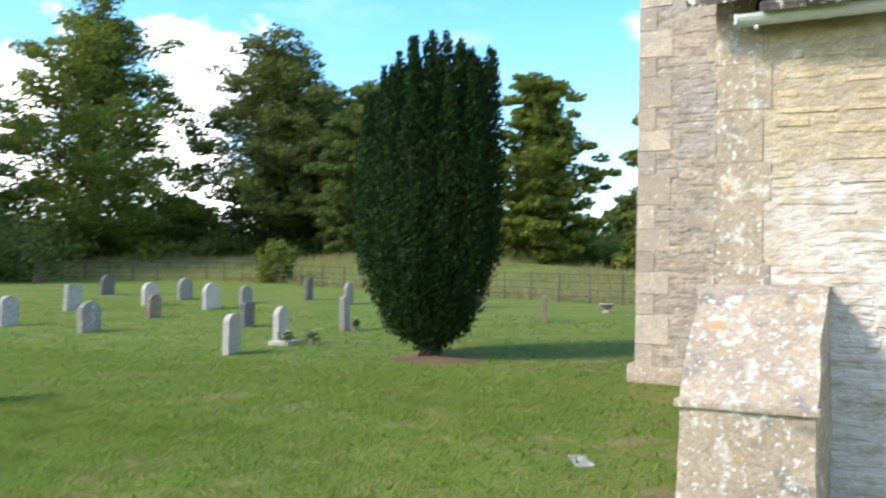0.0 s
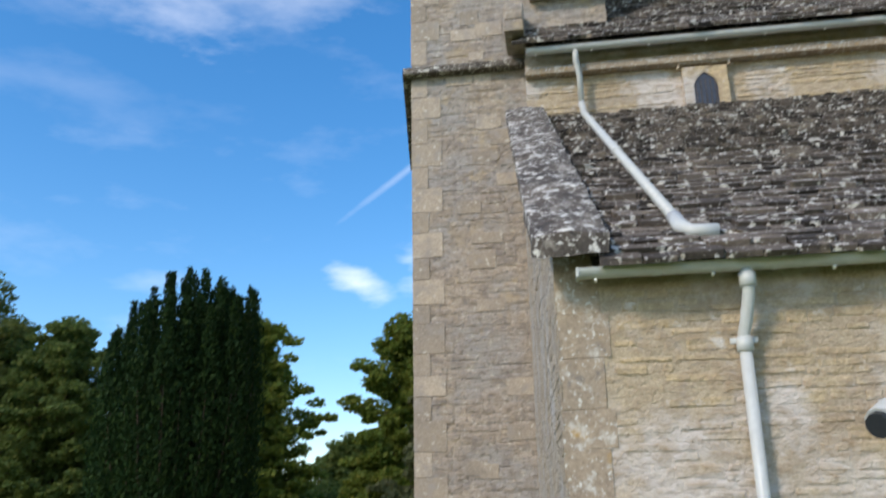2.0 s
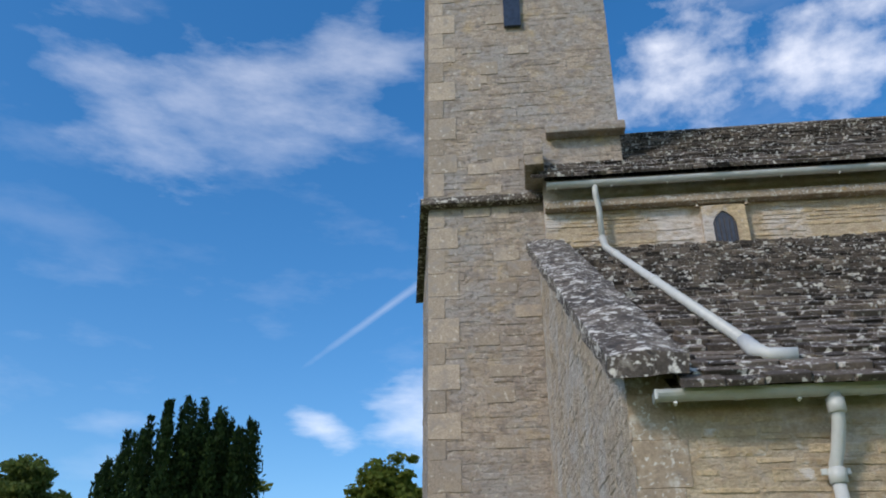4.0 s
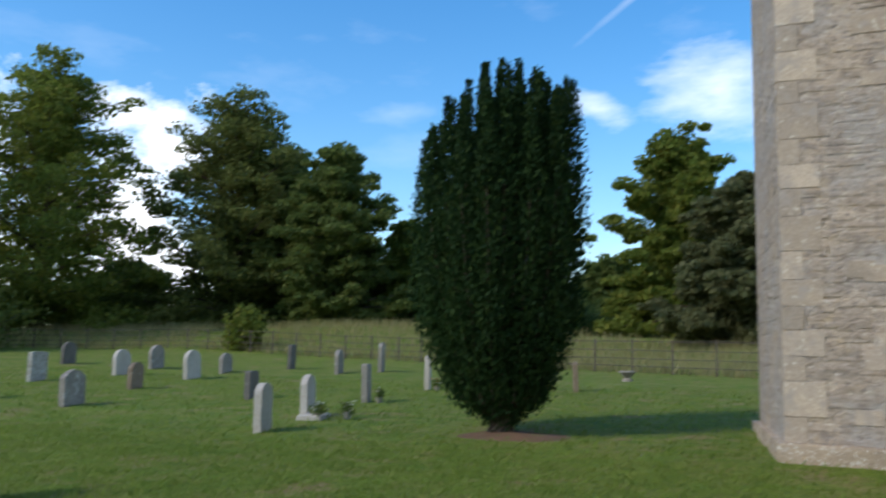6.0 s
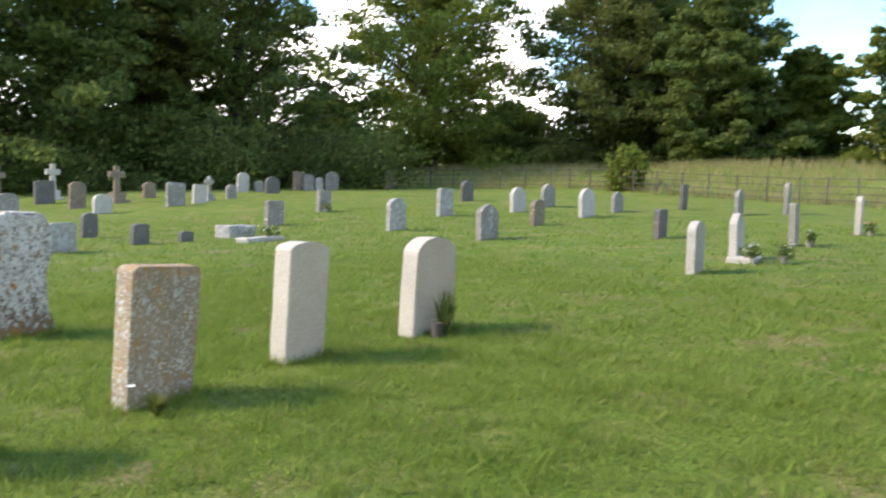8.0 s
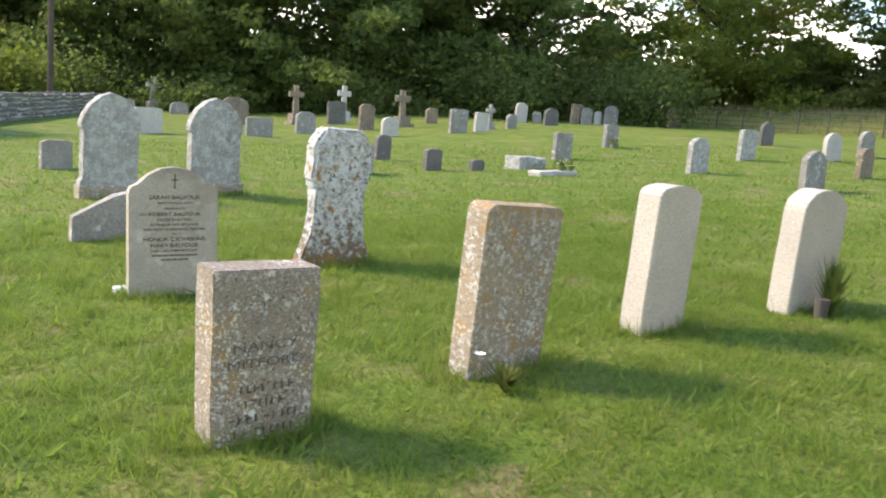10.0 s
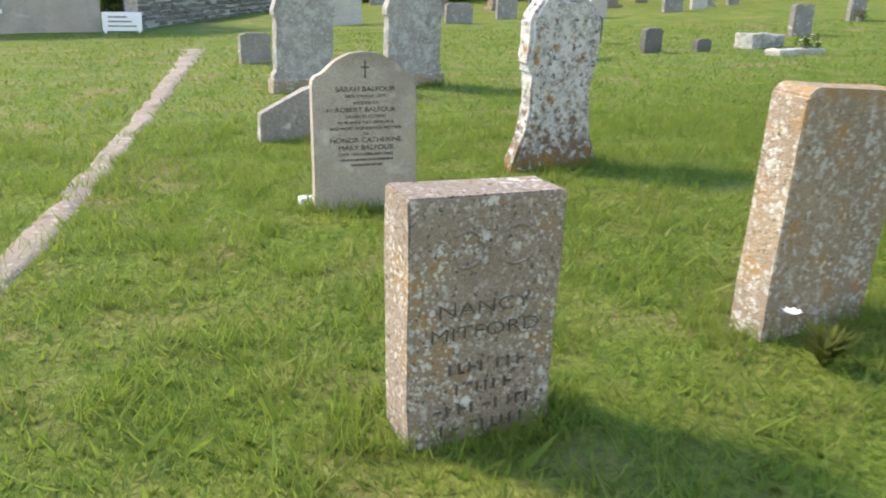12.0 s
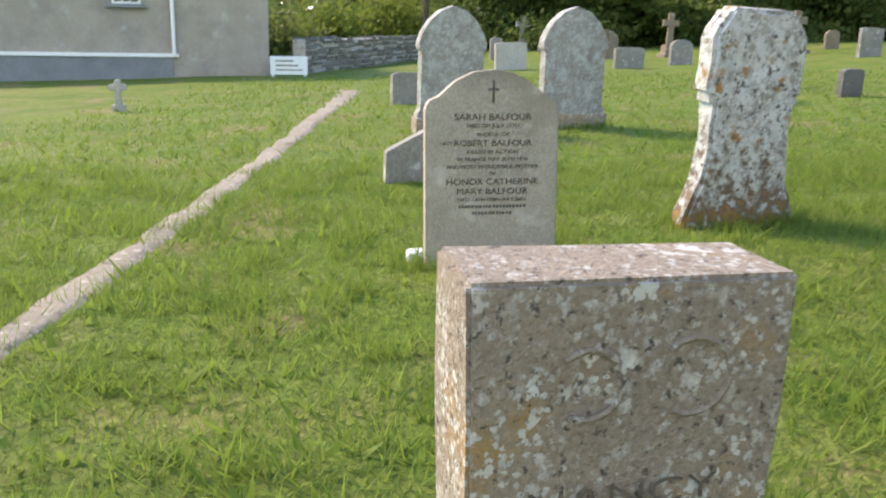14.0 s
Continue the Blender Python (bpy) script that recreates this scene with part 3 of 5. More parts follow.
def gutter(name, x0, x1, y, z, r, parent_label):
    g = thing(name, parent_label, "gutter")
    bm = bmesh.new()
    rows = []
    for x in (x0, x1):
        rows.append([bm.verts.new((x, y + rr * math.cos(a), z + rr * math.sin(a))) for rr, angs in ((r, range(180, 361, 20)), (r * 0.86, range(360, 179, -20))) for a in [radians(d) for d in angs]])
    n = len(rows[0])
    for k in range(n):
        bm.faces.new((rows[0][k], rows[0][(k + 1) % n], rows[1][(k + 1) % n], rows[1][k]))
    bm.faces.new([rows[0][k] for k in range(n)])
    bm.faces.new([rows[1][k] for k in range(n)][::-1])
    bmesh.ops.recalc_face_normals(bm, faces=bm.faces)
    part("trough", bm, PAINT, g)
    part("end_cap", box(x0 - 0.012, x0 + 0.008, y - r, y + r, z - r, z + 0.005, 0.004), PAINT, g)
    k = 0
    x = x0 + 0.12
    while x < x1:
        part("bracket", tube([(x, y + r, z - 0.01), (x, y, z - r - 0.02), (x, y - r * 0.4, z - r - 0.012)], 0.011, 8), WHITE, g)
        part("joint_collar", tube([(x + 0.38, y, z - r * 0.48), (x + 0.44, y, z - r * 0.48)], r * 0.62, 12), PAINT, g)
        x += 0.78
    return g


gutter("aisle_gutter", 0.44, 14, 4.14, 3.40, 0.066, "grey-painted half-round gutter along the aisle eaves")
gutter("nave_gutter", 0.05, 14, 9.22, 8.17, 0.07, "grey-painted half-round gutter along the nave eaves")
pipe = thing("downpipe", "grey-painted cast-iron downpipe on the aisle wall", "drainpipe")
part("swan_neck", tube([(1.56, 4.14, 3.36), (1.56, 4.14, 3.24), (1.56, 4.16, 3.18), (1.53, 4.20, 3.0), (1.51, 4.24, 2.92), (1.51, 4.24, 2.80)], 0.042, 14), PAINT, pipe, smooth=True)
part("shaft", tube([(1.51, 4.24, 2.82), (1.50, 4.24, 0.1)], 0.042, 14), PAINT, pipe, smooth=True)
for x, y, z in ((1.56, 4.14, 3.27), (1.51, 4.24, 2.85), (1.50, 4.24, 1.0)):
    part("collar", tube([(x, y, z - 0.05), (x, y, z - 0.045), (x, y, z + 0.045), (x, y, z + 0.05)], [0.045, 0.056, 0.056, 0.045], 14), PAINT, pipe, smooth=True)
for z in (2.88, 1.02):
    part("ear", box(1.42, 1.60, 4.25, 4.27, z - 0.02, z + 0.02, 0.005), PAINT, pipe)
pipe = thing("roof_downpipe", "grey-painted downpipe crossing the slated aisle roof", "drainpipe")
part("swan_neck", tube([(0.72, 9.22, 8.14), (0.72, 9.24, 7.98), (0.76, 9.34, 7.78), (0.76, 9.34, 7.30)], 0.042, 12), PAINT, pipe, smooth=True)
part("shaft", tube([(0.76, 9.34, 7.34), (0.78, 9.2, roof_z(9.2) + 0.12), (1.20, 4.52, roof_z(4.52) + 0.13)], 0.046, 12), PAINT, pipe, smooth=True)
part("shoe", tube([(1.19, 4.62, roof_z(4.62) + 0.13), (1.21, 4.45, roof_z(4.45) + 0.11), (1.27, 4.39, roof_z(4.39) + 0.09), (1.46, 4.37, roof_z(4.37) + 0.09)], [0.056, 0.06, 0.056, 0.056], 12), PAINT, pipe, smooth=True)
for f in (0.12, 0.5):
    p = Vector((0.78, 9.2, roof_z(9.2) + 0.12)).lerp(Vector((1.20, 4.52, roof_z(4.52) + 0.13)), f)
    q = Vector((0.42, -4.68, -ROOF_RISE * 4.68)).normalized()
    part("collar", tube([p - q * 0.05, p + q * 0.05], 0.056, 12), PAINT, pipe, smooth=True)
lamp = thing("wall_lamp", "weathered grey bulkhead lamp fixed to the aisle wall", "lamp")
part("bracket", box(2.30, 2.42, 4.2, 4.31, 2.28, 2.46, 0.015), PAINT, lamp)
part("housing", tube([(2.36, 4.26, 2.42), (2.30, 4.1, 2.36), (2.2, 4.0, 2.28)], [0.05, 0.09, 0.1], 12), PAINT, lamp)
part("lens", tube([(2.205, 4.005, 2.283), (2.17, 3.97, 2.26)], [0.085, 0.08], 12), GLASS, lamp)


# ---- headstones ----
def planted(x, y, turn, lean=0.0, sway=0.0):
    return pose(x, y, gz(x, y) - 0.06, sway, lean, turn)


def upright(name, prof, x, y, mat, label, th, turn, group="churchyard headstones"):
    """A slab on the grass whose front looks along turn degrees from +x."""
    rnd = random.Random(int(x * 100) * 31 + int(y * 100))
    ob = part(name, roughened(slab(prof, th, 0.006), 0.006, 5.0, 0.3), mat)
    ob.matrix_basis = planted(x, y, turn, rnd.uniform(-2.5, 2), rnd.uniform(-2.5, 2.5))
    return tagged(ob, label if len(label.split()) > 3 else label + " in the grass", "headstone", group)


def arch(w, h, rise, n=10):
    """Profile with a round head that rises by that much above its shoulders."""
    top = [(w / 2 * math.cos(math.pi * k / n), h - rise + rise * math.sin(math.pi * k / n)) for k in range(n + 1)]
    return [(-w / 2, 0), (w / 2, 0)] + top


def rounded_stone(x, y, w, h, mat, label, th=0.12, turn=18):
    return upright("headstone", arch(w, h + 0.06, min(w * 0.28, h * 0.4)), x, y, mat, label, th, turn)


def flat_stone(x, y, w, h, mat, label, th=0.12, turn=18):
    h += 0.06
    return upright("headstone", [(-w / 2, 0), (w / 2, 0), (w / 2, h - 0.03), (w * 0.3, h), (-w * 0.3, h), (-w / 2, h - 0.03)], x, y, mat, label, th, turn)


def pointed_stone(x, y, w, h, mat, label, th=0.12, turn=18):
    h += 0.06
    prof = [(-w / 2, 0), (w / 2, 0), (w / 2, h * 0.78), (w * 0.42, h * 0.86), (w * 0.25, h * 0.94), (0, h), (-w * 0.25, h * 0.94), (-w * 0.42, h * 0.86), (-w / 2, h * 0.78)]
    return upright("headstone", prof, x, y, mat, label, th, turn)


def gothic_stone(x, y, w, h, mat, label, th=0.12, turn=18):
    """A tall stone with a pointed gothic head, small shoulders and a wider foot."""
    h += 0.06
    s, b = w / 2, w / 2 + 0.03
    right = [(b, 0), (b, 0.24), (s, 0.28), (s, h * 0.66), (s * 1.08, h * 0.68), (s * 1.08, h * 0.73), (s * 0.98, h * 0.80), (s * 0.75, h * 0.89), (s * 0.42, h * 0.96), (0, h)]
    prof = [(-y0, z0) for y0, z0 in right[:1]] + right + [(-y0, z0) for y0, z0 in right[-2:0:-1]]
    ob = upright("gothic_headstone", prof, x, y, mat, label, th, turn)
    part("foot", roughened(box(-th * 0.7, th * 0.7, -b - 0.02, b + 0.02, 0.0, 0.2, 0.015), 0.008, 5.0, 0.15), RUSTY, ob, "foot block with orange lichen")
    return ob


def cross_stone(x, y, w, h, mat, label, th=0.12, turn=18):
    h += 0.06
    a = w * 0.16
    z0, c = h * 0.3, h * 0.78
    ob = thing("stone_cross", label, "grave cross", planted(x, y, turn, random.Random(int(x * 50)).uniform(-2, 2)), "churchyard headstones")
    prof = [(-a * 1.25, z0), (a * 1.25, z0), (a, c - a), (w / 2, c - a * 1.1), (w / 2, c + a * 1.1), (a, c + a), (a * 1.05, h), (-a * 1.05, h), (-a, c + a), (-w / 2, c + a * 1.1), (-w / 2, c - a * 1.1), (-a, c - a)]
    part("cross", roughened(slab(prof, th, 0.015), 0.005), mat, ob)
    part("plinth", roughened(box(-w * 0.28, w * 0.28, -w * 0.36, w * 0.36, 0.0, z0 + 0.01, 0.02), 0.008), mat, ob)
    part("step", roughened(box(-w * 0.42, w * 0.42, -w * 0.52, w * 0.52, -0.02, h * 0.12, 0.02), 0.008), mat, ob)
    return ob


flat_stone(-28.45, 2.64, 0.85, 0.69, PALE, "small white memorial tablet on a dark base", th=0.12, turn=18)
cross_stone(-49.77, 5.39, 0.75, 1.71, GREY, "thin grey stone cross on a stepped base", th=0.12, turn=18)
rounded_stone(-46.04, 6.11, 0.88, 0.56, GREY, "low grey headstone near the trees", th=0.12, turn=18)
rounded_stone(-36.37, 6.65, 1.10, 1.00, BROWN, "brown weathered headstone with rounded top", th=0.12, turn=18)
flat_stone(-28.29, 5.61, 0.83, 0.52, GREY, "low squat grey headstone", th=0.12, turn=18)
cross_stone(-37.66, 9.28, 0.65, 1.54, BROWN, "brownish stone cross on a pale plinth", th=0.12, turn=18)
rounded_stone(-30.84, 7.69, 0.71, 0.69, GREY, "leaning grey headstone", th=0.12, turn=18)
flat_stone(-38.37, 11.21, 0.87, 0.92, DARK, "dark brown upright headstone", th=0.12, turn=18)
cross_stone(-41.20, 12.45, 0.69, 1.55, PALE, "bright white marble cross", th=0.12, turn=18)
rounded_stone(-33.87, 10.84, 0.66, 0.94, BROWN, "brown leaning headstone with rounded top", th=0.12, turn=18)
rounded_stone(-29.82, 10.16, 0.67, 0.61, PALE, "pale grey headstone leaning sideways", th=0.12, turn=18)
cross_stone(-35.39, 12.88, 0.73, 1.40, BROWN, "weathered brown stone cross on a block", th=0.12, turn=18)
flat_stone(-17.56, 4.71, 0.55, 0.50, LICHEN, "dark lichened squat tomb slab", th=0.12, turn=18)
rounded_stone(-20.40, 6.23, 0.36, 0.50, DARK, "dark slate headstone", th=0.12, turn=18)
flat_stone(-18.03, 6.27, 0.36, 0.38, DARK, "small dark grey headstone", th=0.12, turn=18)
rounded_stone(-37.65, 15.15, 0.62, 0.67, BROWN, "small rounded headstone", th=0.12, turn=18)
flat_stone(-30.99, 13.13, 0.80, 0.81, GREY, "broad grey headstone", th=0.12, turn=18)
flat_stone(-31.81, 14.44, 0.62, 0.68, PALE, "bright white square headstone", th=0.12, turn=18)
cross_stone(-32.88, 15.38, 0.44, 0.94, GREY, "small grey stone cross", th=0.12, turn=18)
rounded_stone(-33.32, 16.56, 0.53, 0.53, GREY, "small grey headstone", th=0.12, turn=18)
rounded_stone(-39.81, 20.73, 0.77, 0.94, PALE, "tall pale rounded headstone", th=0.12, turn=18)
rounded_stone(-39.70, 21.58, 0.54, 0.54, GREY, "little grey rounded headstone", th=0.12, turn=18)
rounded_stone(-36.80, 20.53, 0.89, 0.76, DARK, "dark rounded headstone", th=0.12, turn=18)
flat_stone(-18.28, 7.29, 0.31, 0.20, DARK, "low dark stone block in the grass", th=0.12, turn=18)
flat_stone(-21.31, 11.12, 0.60, 0.62, GREY, "square grey headstone with raised panels", th=0.12, turn=18)
flat_stone(-41.73, 25.16, 0.91, 1.00, BROWN, "brown headstone", th=0.12, turn=18)
rounded_stone(-41.66, 25.76, 0.83, 0.86, GREY, "grey rounded headstone", th=0.12, turn=18)
rounded_stone(-41.65, 26.45, 0.55, 0.69, PALE, "small pale headstone", th=0.12, turn=18)
rounded_stone(-41.58, 27.18, 1.08, 0.99, GREY, "grey headstone with shaped top", th=0.12, turn=18)
flat_stone(-24.70, 14.95, 0.59, 0.66, GREY, "grey headstone with red and white flowers", th=0.12, turn=18)
flat_stone(-45.49, 31.99, 1.10, 1.12, BROWN, "plain tan headstone near the fence", th=0.12, turn=18)
rounded_stone(-41.29, 31.04, 1.10, 1.09, BROWN, "plain tan rounded headstone near the fence", th=0.12, turn=18)
rounded_stone(-18.13, 12.42, 0.68, 0.74, LICHEN, "brown lichened headstone", th=0.12, turn=18)
flat_stone(-21.58, 17.13, 0.82, 0.81, LICHEN, "grey lichened headstone", th=0.12, turn=18)
rounded_stone(-26.47, 22.77, 0.89, 0.78, DARK, "dark headstone with a pale foot", th=0.12, turn=18)
pointed_stone(-14.73, 11.98, 0.78, 0.69, GREY, "grey gothic-topped headstone", th=0.12, turn=18)
rounded_stone(-21.58, 20.35, 1.02, 0.80, PALE, "pale grey rounded headstone", th=0.12, turn=18)
rounded_stone(-17.15, 16.22, 0.67, 0.66, BROWN, "dark brown leaning headstone", th=0.12, turn=18)
rounded_stone(-22.99, 23.45, 1.08, 0.81, GREY, "grey headstone with shaped top", th=0.12, turn=18)
rounded_stone(-18.80, 20.35, 1.10, 0.87, PALE, "pale headstone with shallow curved top", th=0.12, turn=18)
rounded_stone(-19.89, 23.34, 0.99, 0.65, GREY, "grey low rounded headstone", th=0.12, turn=18)
flat_stone(-12.62, 14.85, 0.62, 0.59, DARK, "dark slate headstone leaning slightly", th=0.12, turn=18)
flat_stone(-19.49, 26.66, 0.72, 0.90, DARK, "narrow dark headstone", th=0.12, turn=18)
rounded_stone(-16.37, 24.85, 0.89, 0.80, GREY, "grey rounded headstone", th=0.12, turn=18)
rounded_stone(-15.43, 26.11, 0.74, 1.01, GREY, "tall grey rounded headstone", th=0.12, turn=18)
rounded_stone(-8.91, 10.07, 0.53, 0.70, PALE, "pale grey headstone with shallow curved top", th=0.12, turn=18)
pointed_stone(-9.39, 12.04, 0.57, 0.72, PALE, "white marble headstone with shaped top", th=0.12, turn=18)
flat_stone(-9.94, 15.10, 0.48, 0.78, GREY, "grey narrow headstone", th=0.12, turn=18)
rounded_stone(-10.36, 18.98, 0.46, 0.83, PALE, "white headstone with orange flowers", th=0.12, turn=18)
rounded_stone(-10.96, 23.15, 0.59, 0.95, GREY, "grey slim headstone by the yew", th=0.12, turn=18)
rounded_stone(-11.34, 25.41, 0.84, 0.84, PALE, "pale rounded headstone by the yew", th=0.12, turn=18)
flat_stone(-6.82, 19.81, 0.33, 0.71, BROWN, "narrow brown headstone beyond the yew", th=0.12, turn=18)
gothic_stone(-14.34, 0.58, 0.62, 1.17, LICHEN, "tall grey gothic headstone with orange lichen at its foot", th=0.12, turn=18)
gothic_stone(-14.54, 1.77, 0.64, 1.15, LICHEN, "tall grey gothic headstone with mottled lichen", th=0.12, turn=18)
flat_stone(-17.86, 0.14, 0.44, 0.42, GREY, "low grey slab standing in the grass", th=0.12, turn=18)
upright("broken_slab", [(-0.30, 0), (0.26, 0), (0.26, 0.46), (0.05, 0.42), (-0.28, 0.26)], -11.5, 0.36, GREY, "broken grey slab leaning behind the headstone", 0.12, 10)
rounded_stone(-36.02, 2.92, 0.42, 0.76, GREY, "small grey headstone far off", th=0.12, turn=18)
cross_stone(-17.14, -3.49, 0.22, 0.40, PALE, "small stone cross beside the path", th=0.12, turn=18)


# the near row
near = upright("headstone", [(-0.20, 0), (0.195, 0), (0.207, 0.690), (-0.209, 0.705)], -7.02, 0.50, NANCY, "brown square headstone blotched with white and orange lichen", 0.16, 12, "near row of headstones")
near.matrix_basis = pose(-7.02, 0.525, gz(-7, 0.5) - 0.05, 1.0, 1.5, 12)
rust = upright("headstone", [(-0.235, 0), (0.23, 0), (0.245, 0.82), (0.22, 0.85), (-0.21, 0.86), (-0.245, 0.83)], -7.33, 1.80, RUSTY, "brown headstone with an orange lichened top edge", 0.15, 14, "near row of headstones")
rust.matrix_basis = pose(-7.46, 1.79, gz(-7.3, 1.8) - 0.05, -2.0, 2.0, 14)
flat = upright("headstone", arch(0.44, 0.90, 0.06), -7.86, 3.05, CREAM, "clean cream headstone with a shallow curved top", 0.15, 18, "near row of headstones")
flat.matrix_basis = pose(-7.86, 3.05, gz(-7.8, 3.0) - 0.05, -2.0, 1.0, 18)
curve = upright("headstone", arch(0.66, 0.86, 0.15, 14), -8.08, 4.48, CREAM, "cream headstone with a rounded top and a plant at its foot", 0.15, 18, "near row of headstones")
curve.matrix_basis = pose(-8.08, 4.48, gz(-8.1, 4.5) - 0.05, -2.0, 1.0, 18)

# the lettered stone, with a shaped top
s = 0.27
shape = [(-s, 0), (s, 0), (s, 0.74), (s * 0.93, 0.765), (s * 0.80, 0.78), (s * 0.55, 0.84), (s * 0.28, 0.875), (0, 0.885), (-s * 0.28, 0.875), (-s * 0.55, 0.84), (-s * 0.80, 0.78), (-s * 0.93, 0.765), (-s, 0.74)]
lettered = tagged(part("lettered_headstone", slab(shape, 0.09, 0.008), LETTERED), "pale grey headstone with a cut cross and inscription", "headstone", "churchyard headstones")
lettered.matrix_basis = pose(-9.45, 0.58, gz(-9.45, 0.58) - 0.09, 0.8, -1.5, 6)


def words(text, host, y, z, size, mat=INK, x=0.047, squeeze=1.0, thin=0.0):
    cu = bpy.data.curves.new("inscription", "FONT")
    cu.body, cu.size, cu.align_x, cu.align_y, cu.extrude = text, size, "CENTER", "CENTER", 0.001
    cu.offset = -thin
    tmp = new("inscription", cu)
    me = bpy.data.meshes.new_from_object(tmp.evaluated_get(bpy.context.evaluated_depsgraph_get()))
    bpy.data.objects.remove(tmp)
    me.materials.clear()
    me.materials.append(mat)
    ob = new("inscription", me)
    ob.parent = host
    ob.matrix_basis = Matrix.Translation((x, y, z)) @ Matrix(((0, 0, 1, 0), (1, 0, 0, 0), (0, 1, 0, 0), (0, 0, 0, 1))) @ Matrix.Diagonal((squeeze, 1, 1, 1))
    ob["label"] = "dark cut lettering"
    return ob


WORN = plain("worn_letters", (0.105, 0.083, 0.06), 0.95, vary=0.5, scale=60.0)
for text, z, size in (("SARAH BALFOUR", 0.700, 0.036), ("WIDOW OF", 0.632, 0.022), ("ROBERT BALFOUR", 0.597, 0.034), ("KILLED IN ACTION", 0.563, 0.022), ("IN FRANCE MAY 20TH 1918", 0.533, 0.021), ("AND MOST WONDERFUL MOTHER", 0.503, 0.021), ("OF", 0.474, 0.020), ("HONOR CATHERINE", 0.442, 0.036), ("MARY BALFOUR", 0.403, 0.036), ("DIED 14TH FEBRUARY 2002", 0.370, 0.021)):
    words(text, lettered, 0.0, z, size, squeeze=1.12)
words("LIEUT.", lettered, -0.185, 0.597, 0.020, squeeze=1.0)
words("DIED ON JULY 12TH", lettered, 0, 0.666, 0.021, squeeze=1.12)
for z, w in ((0.342, 0.27), (0.315, 0.16)):
    bm = bmesh.new()
    y = -w / 2
    rr = random.Random(3)
    while y < w / 2:
        step = rr.uniform(0.008, 0.016)
        box(0.0455, 0.0475, y, y + step * 0.7, z - 0.006, z + 0.006, 0, bm)
        y += step * 1.1
    tagged(part("worn_lettering", bm, INK, lettered, "small worn lettering"), kind="stuff")
part("cut_cross", box(0.0455, 0.048, -0.022, 0.022, 0.805, 0.813, 0, box(0.0455, 0.048, -0.004, 0.004, 0.755, 0.845)), INK, lettered, "small cut cross")
words("NANCY", near, -0.01, 0.42, 0.050, WORN, x=0.0895, squeeze=1.45, thin=0.0007)
words("MITFORD", near, -0.005, 0.357, 0.050, WORN, x=0.089, squeeze=1.42, thin=0.0007)
for z, w in ((0.262, 0.20), (0.205, 0.16), (0.15, 0.28), (0.095, 0.24)):
    bm = bmesh.new()
    y = -w / 2
    rr = random.Random(int(z * 1000))
    while y < w / 2:
        step = rr.uniform(0.018, 0.032)
        if rr.random() < 0.75:
            box(0.083, 0.0892, y, y + 0.005, z - 0.014, z + 0.014, 0, bm)
        if rr.random() < 0.4:
            zz = z + rr.choice((-0.012, 0.0, 0.012))
            box(0.083, 0.0892, y, y + step * 0.7, zz - 0.002, zz + 0.002, 0, bm)
        y += step * 1.15
    tagged(part("worn_lettering", bm, WORN, near, "worn dark lettering"), kind="stuff")
for cy, r in ((0.075, 0.05), (-0.06, 0.045)):
    arc = [(0.0815, cy + r * math.cos(a), 0.57 + r * math.sin(a)) for a in [radians(d) for d in range(-120, 150, 18)]]
    part("carved_scroll", tube(arc, 0.0045, 6), NANCY, near, "faint carved scroll")

# the shouldered slab with a flared foot
sh = [(-0.36, 0), (0.36, 0), (0.34, 0.10), (0.27, 0.26), (0.245, 0.42), (0.25, 0.66), (0.29, 0.67), (0.29, 0.94), (0.27, 0.98), (0.19, 1.07), (-0.19, 1.08), (-0.27, 0.99), (-0.29, 0.94), (-0.29, 0.68), (-0.25, 0.66), (-0.245, 0.42), (-0.27, 0.26), (-0.34, 0.10)]
sh = [(a * 0.88, b * 0.99) for a, b in sh]
ob = tagged(part("shouldered_headstone", roughened(slab(sh, 0.14, 0.02), 0.012, 7.0, 0.09), WHITISH), "tall shouldered headstone crusted with white and rusty lichen", "headstone", "churchyard headstones")
ob.matrix_basis = pose(-10.12, 1.83, gz(-10.1, 1.9) - 0.05, -0.5, 1.5, 14)

# kerbs, vases and flowers
ob = tagged(part("broken_kerb", roughened(box(-0.2, 0.2, -0.42, 0.42, -0.05, 0.24, 0.05), 0.05, 3.0, 0.12), LICHEN), "broken lichened grave kerb lying in the grass", "grave kerb")
ob.matrix_basis = pose(-18.9, 8.7, gz(-18.9, 8.7), 0, 4, 20)
ob = tagged(part("kerb_stone", roughened(box(-0.15, 0.15, -0.55, 0.55, -0.05, 0.09, 0.03), 0.02, 4.0, 0.15), PALE), "pale low kerb stone with ornaments", "grave kerb")
ob.matrix_basis = pose(-17.3, 8.35, gz(-17.3, 8.3), 0, 0, 20)
ob = tagged(part("marble_base", roughened(box(-0.2, 0.2, -0.38, 0.38, -0.05, 0.08, 0.02), 0.004), PALE), "low white marble base before a headstone", "grave kerb")
ob.matrix_basis = pose(-9.15, 11.85, gz(-9.15, 11.85), 0, 0, 18)
ob = tagged(part("fallen_slab", roughened(box(-0.07, 0.08, -0.2, 0.18, -0.05, 0.015, 0.01), 0.015, 4, 0.1), GREY), "flat stone sunk in the grass", "stone")
ob.matrix_basis = pose(-0.9, 5.1, gz(-0.9, 5.1), 0, 0, 30)
ob = tagged(part("footstone", roughened(box(-0.05, 0.05, -0.06, 0.06, -0.05, 0.05, 0.02), 0.012), WHITE), "small white stone behind a headstone", "stone")
ob.matrix_basis = pose(-9.56, 0.29, gz(-9.8, 0.1), 0, 0, 10)
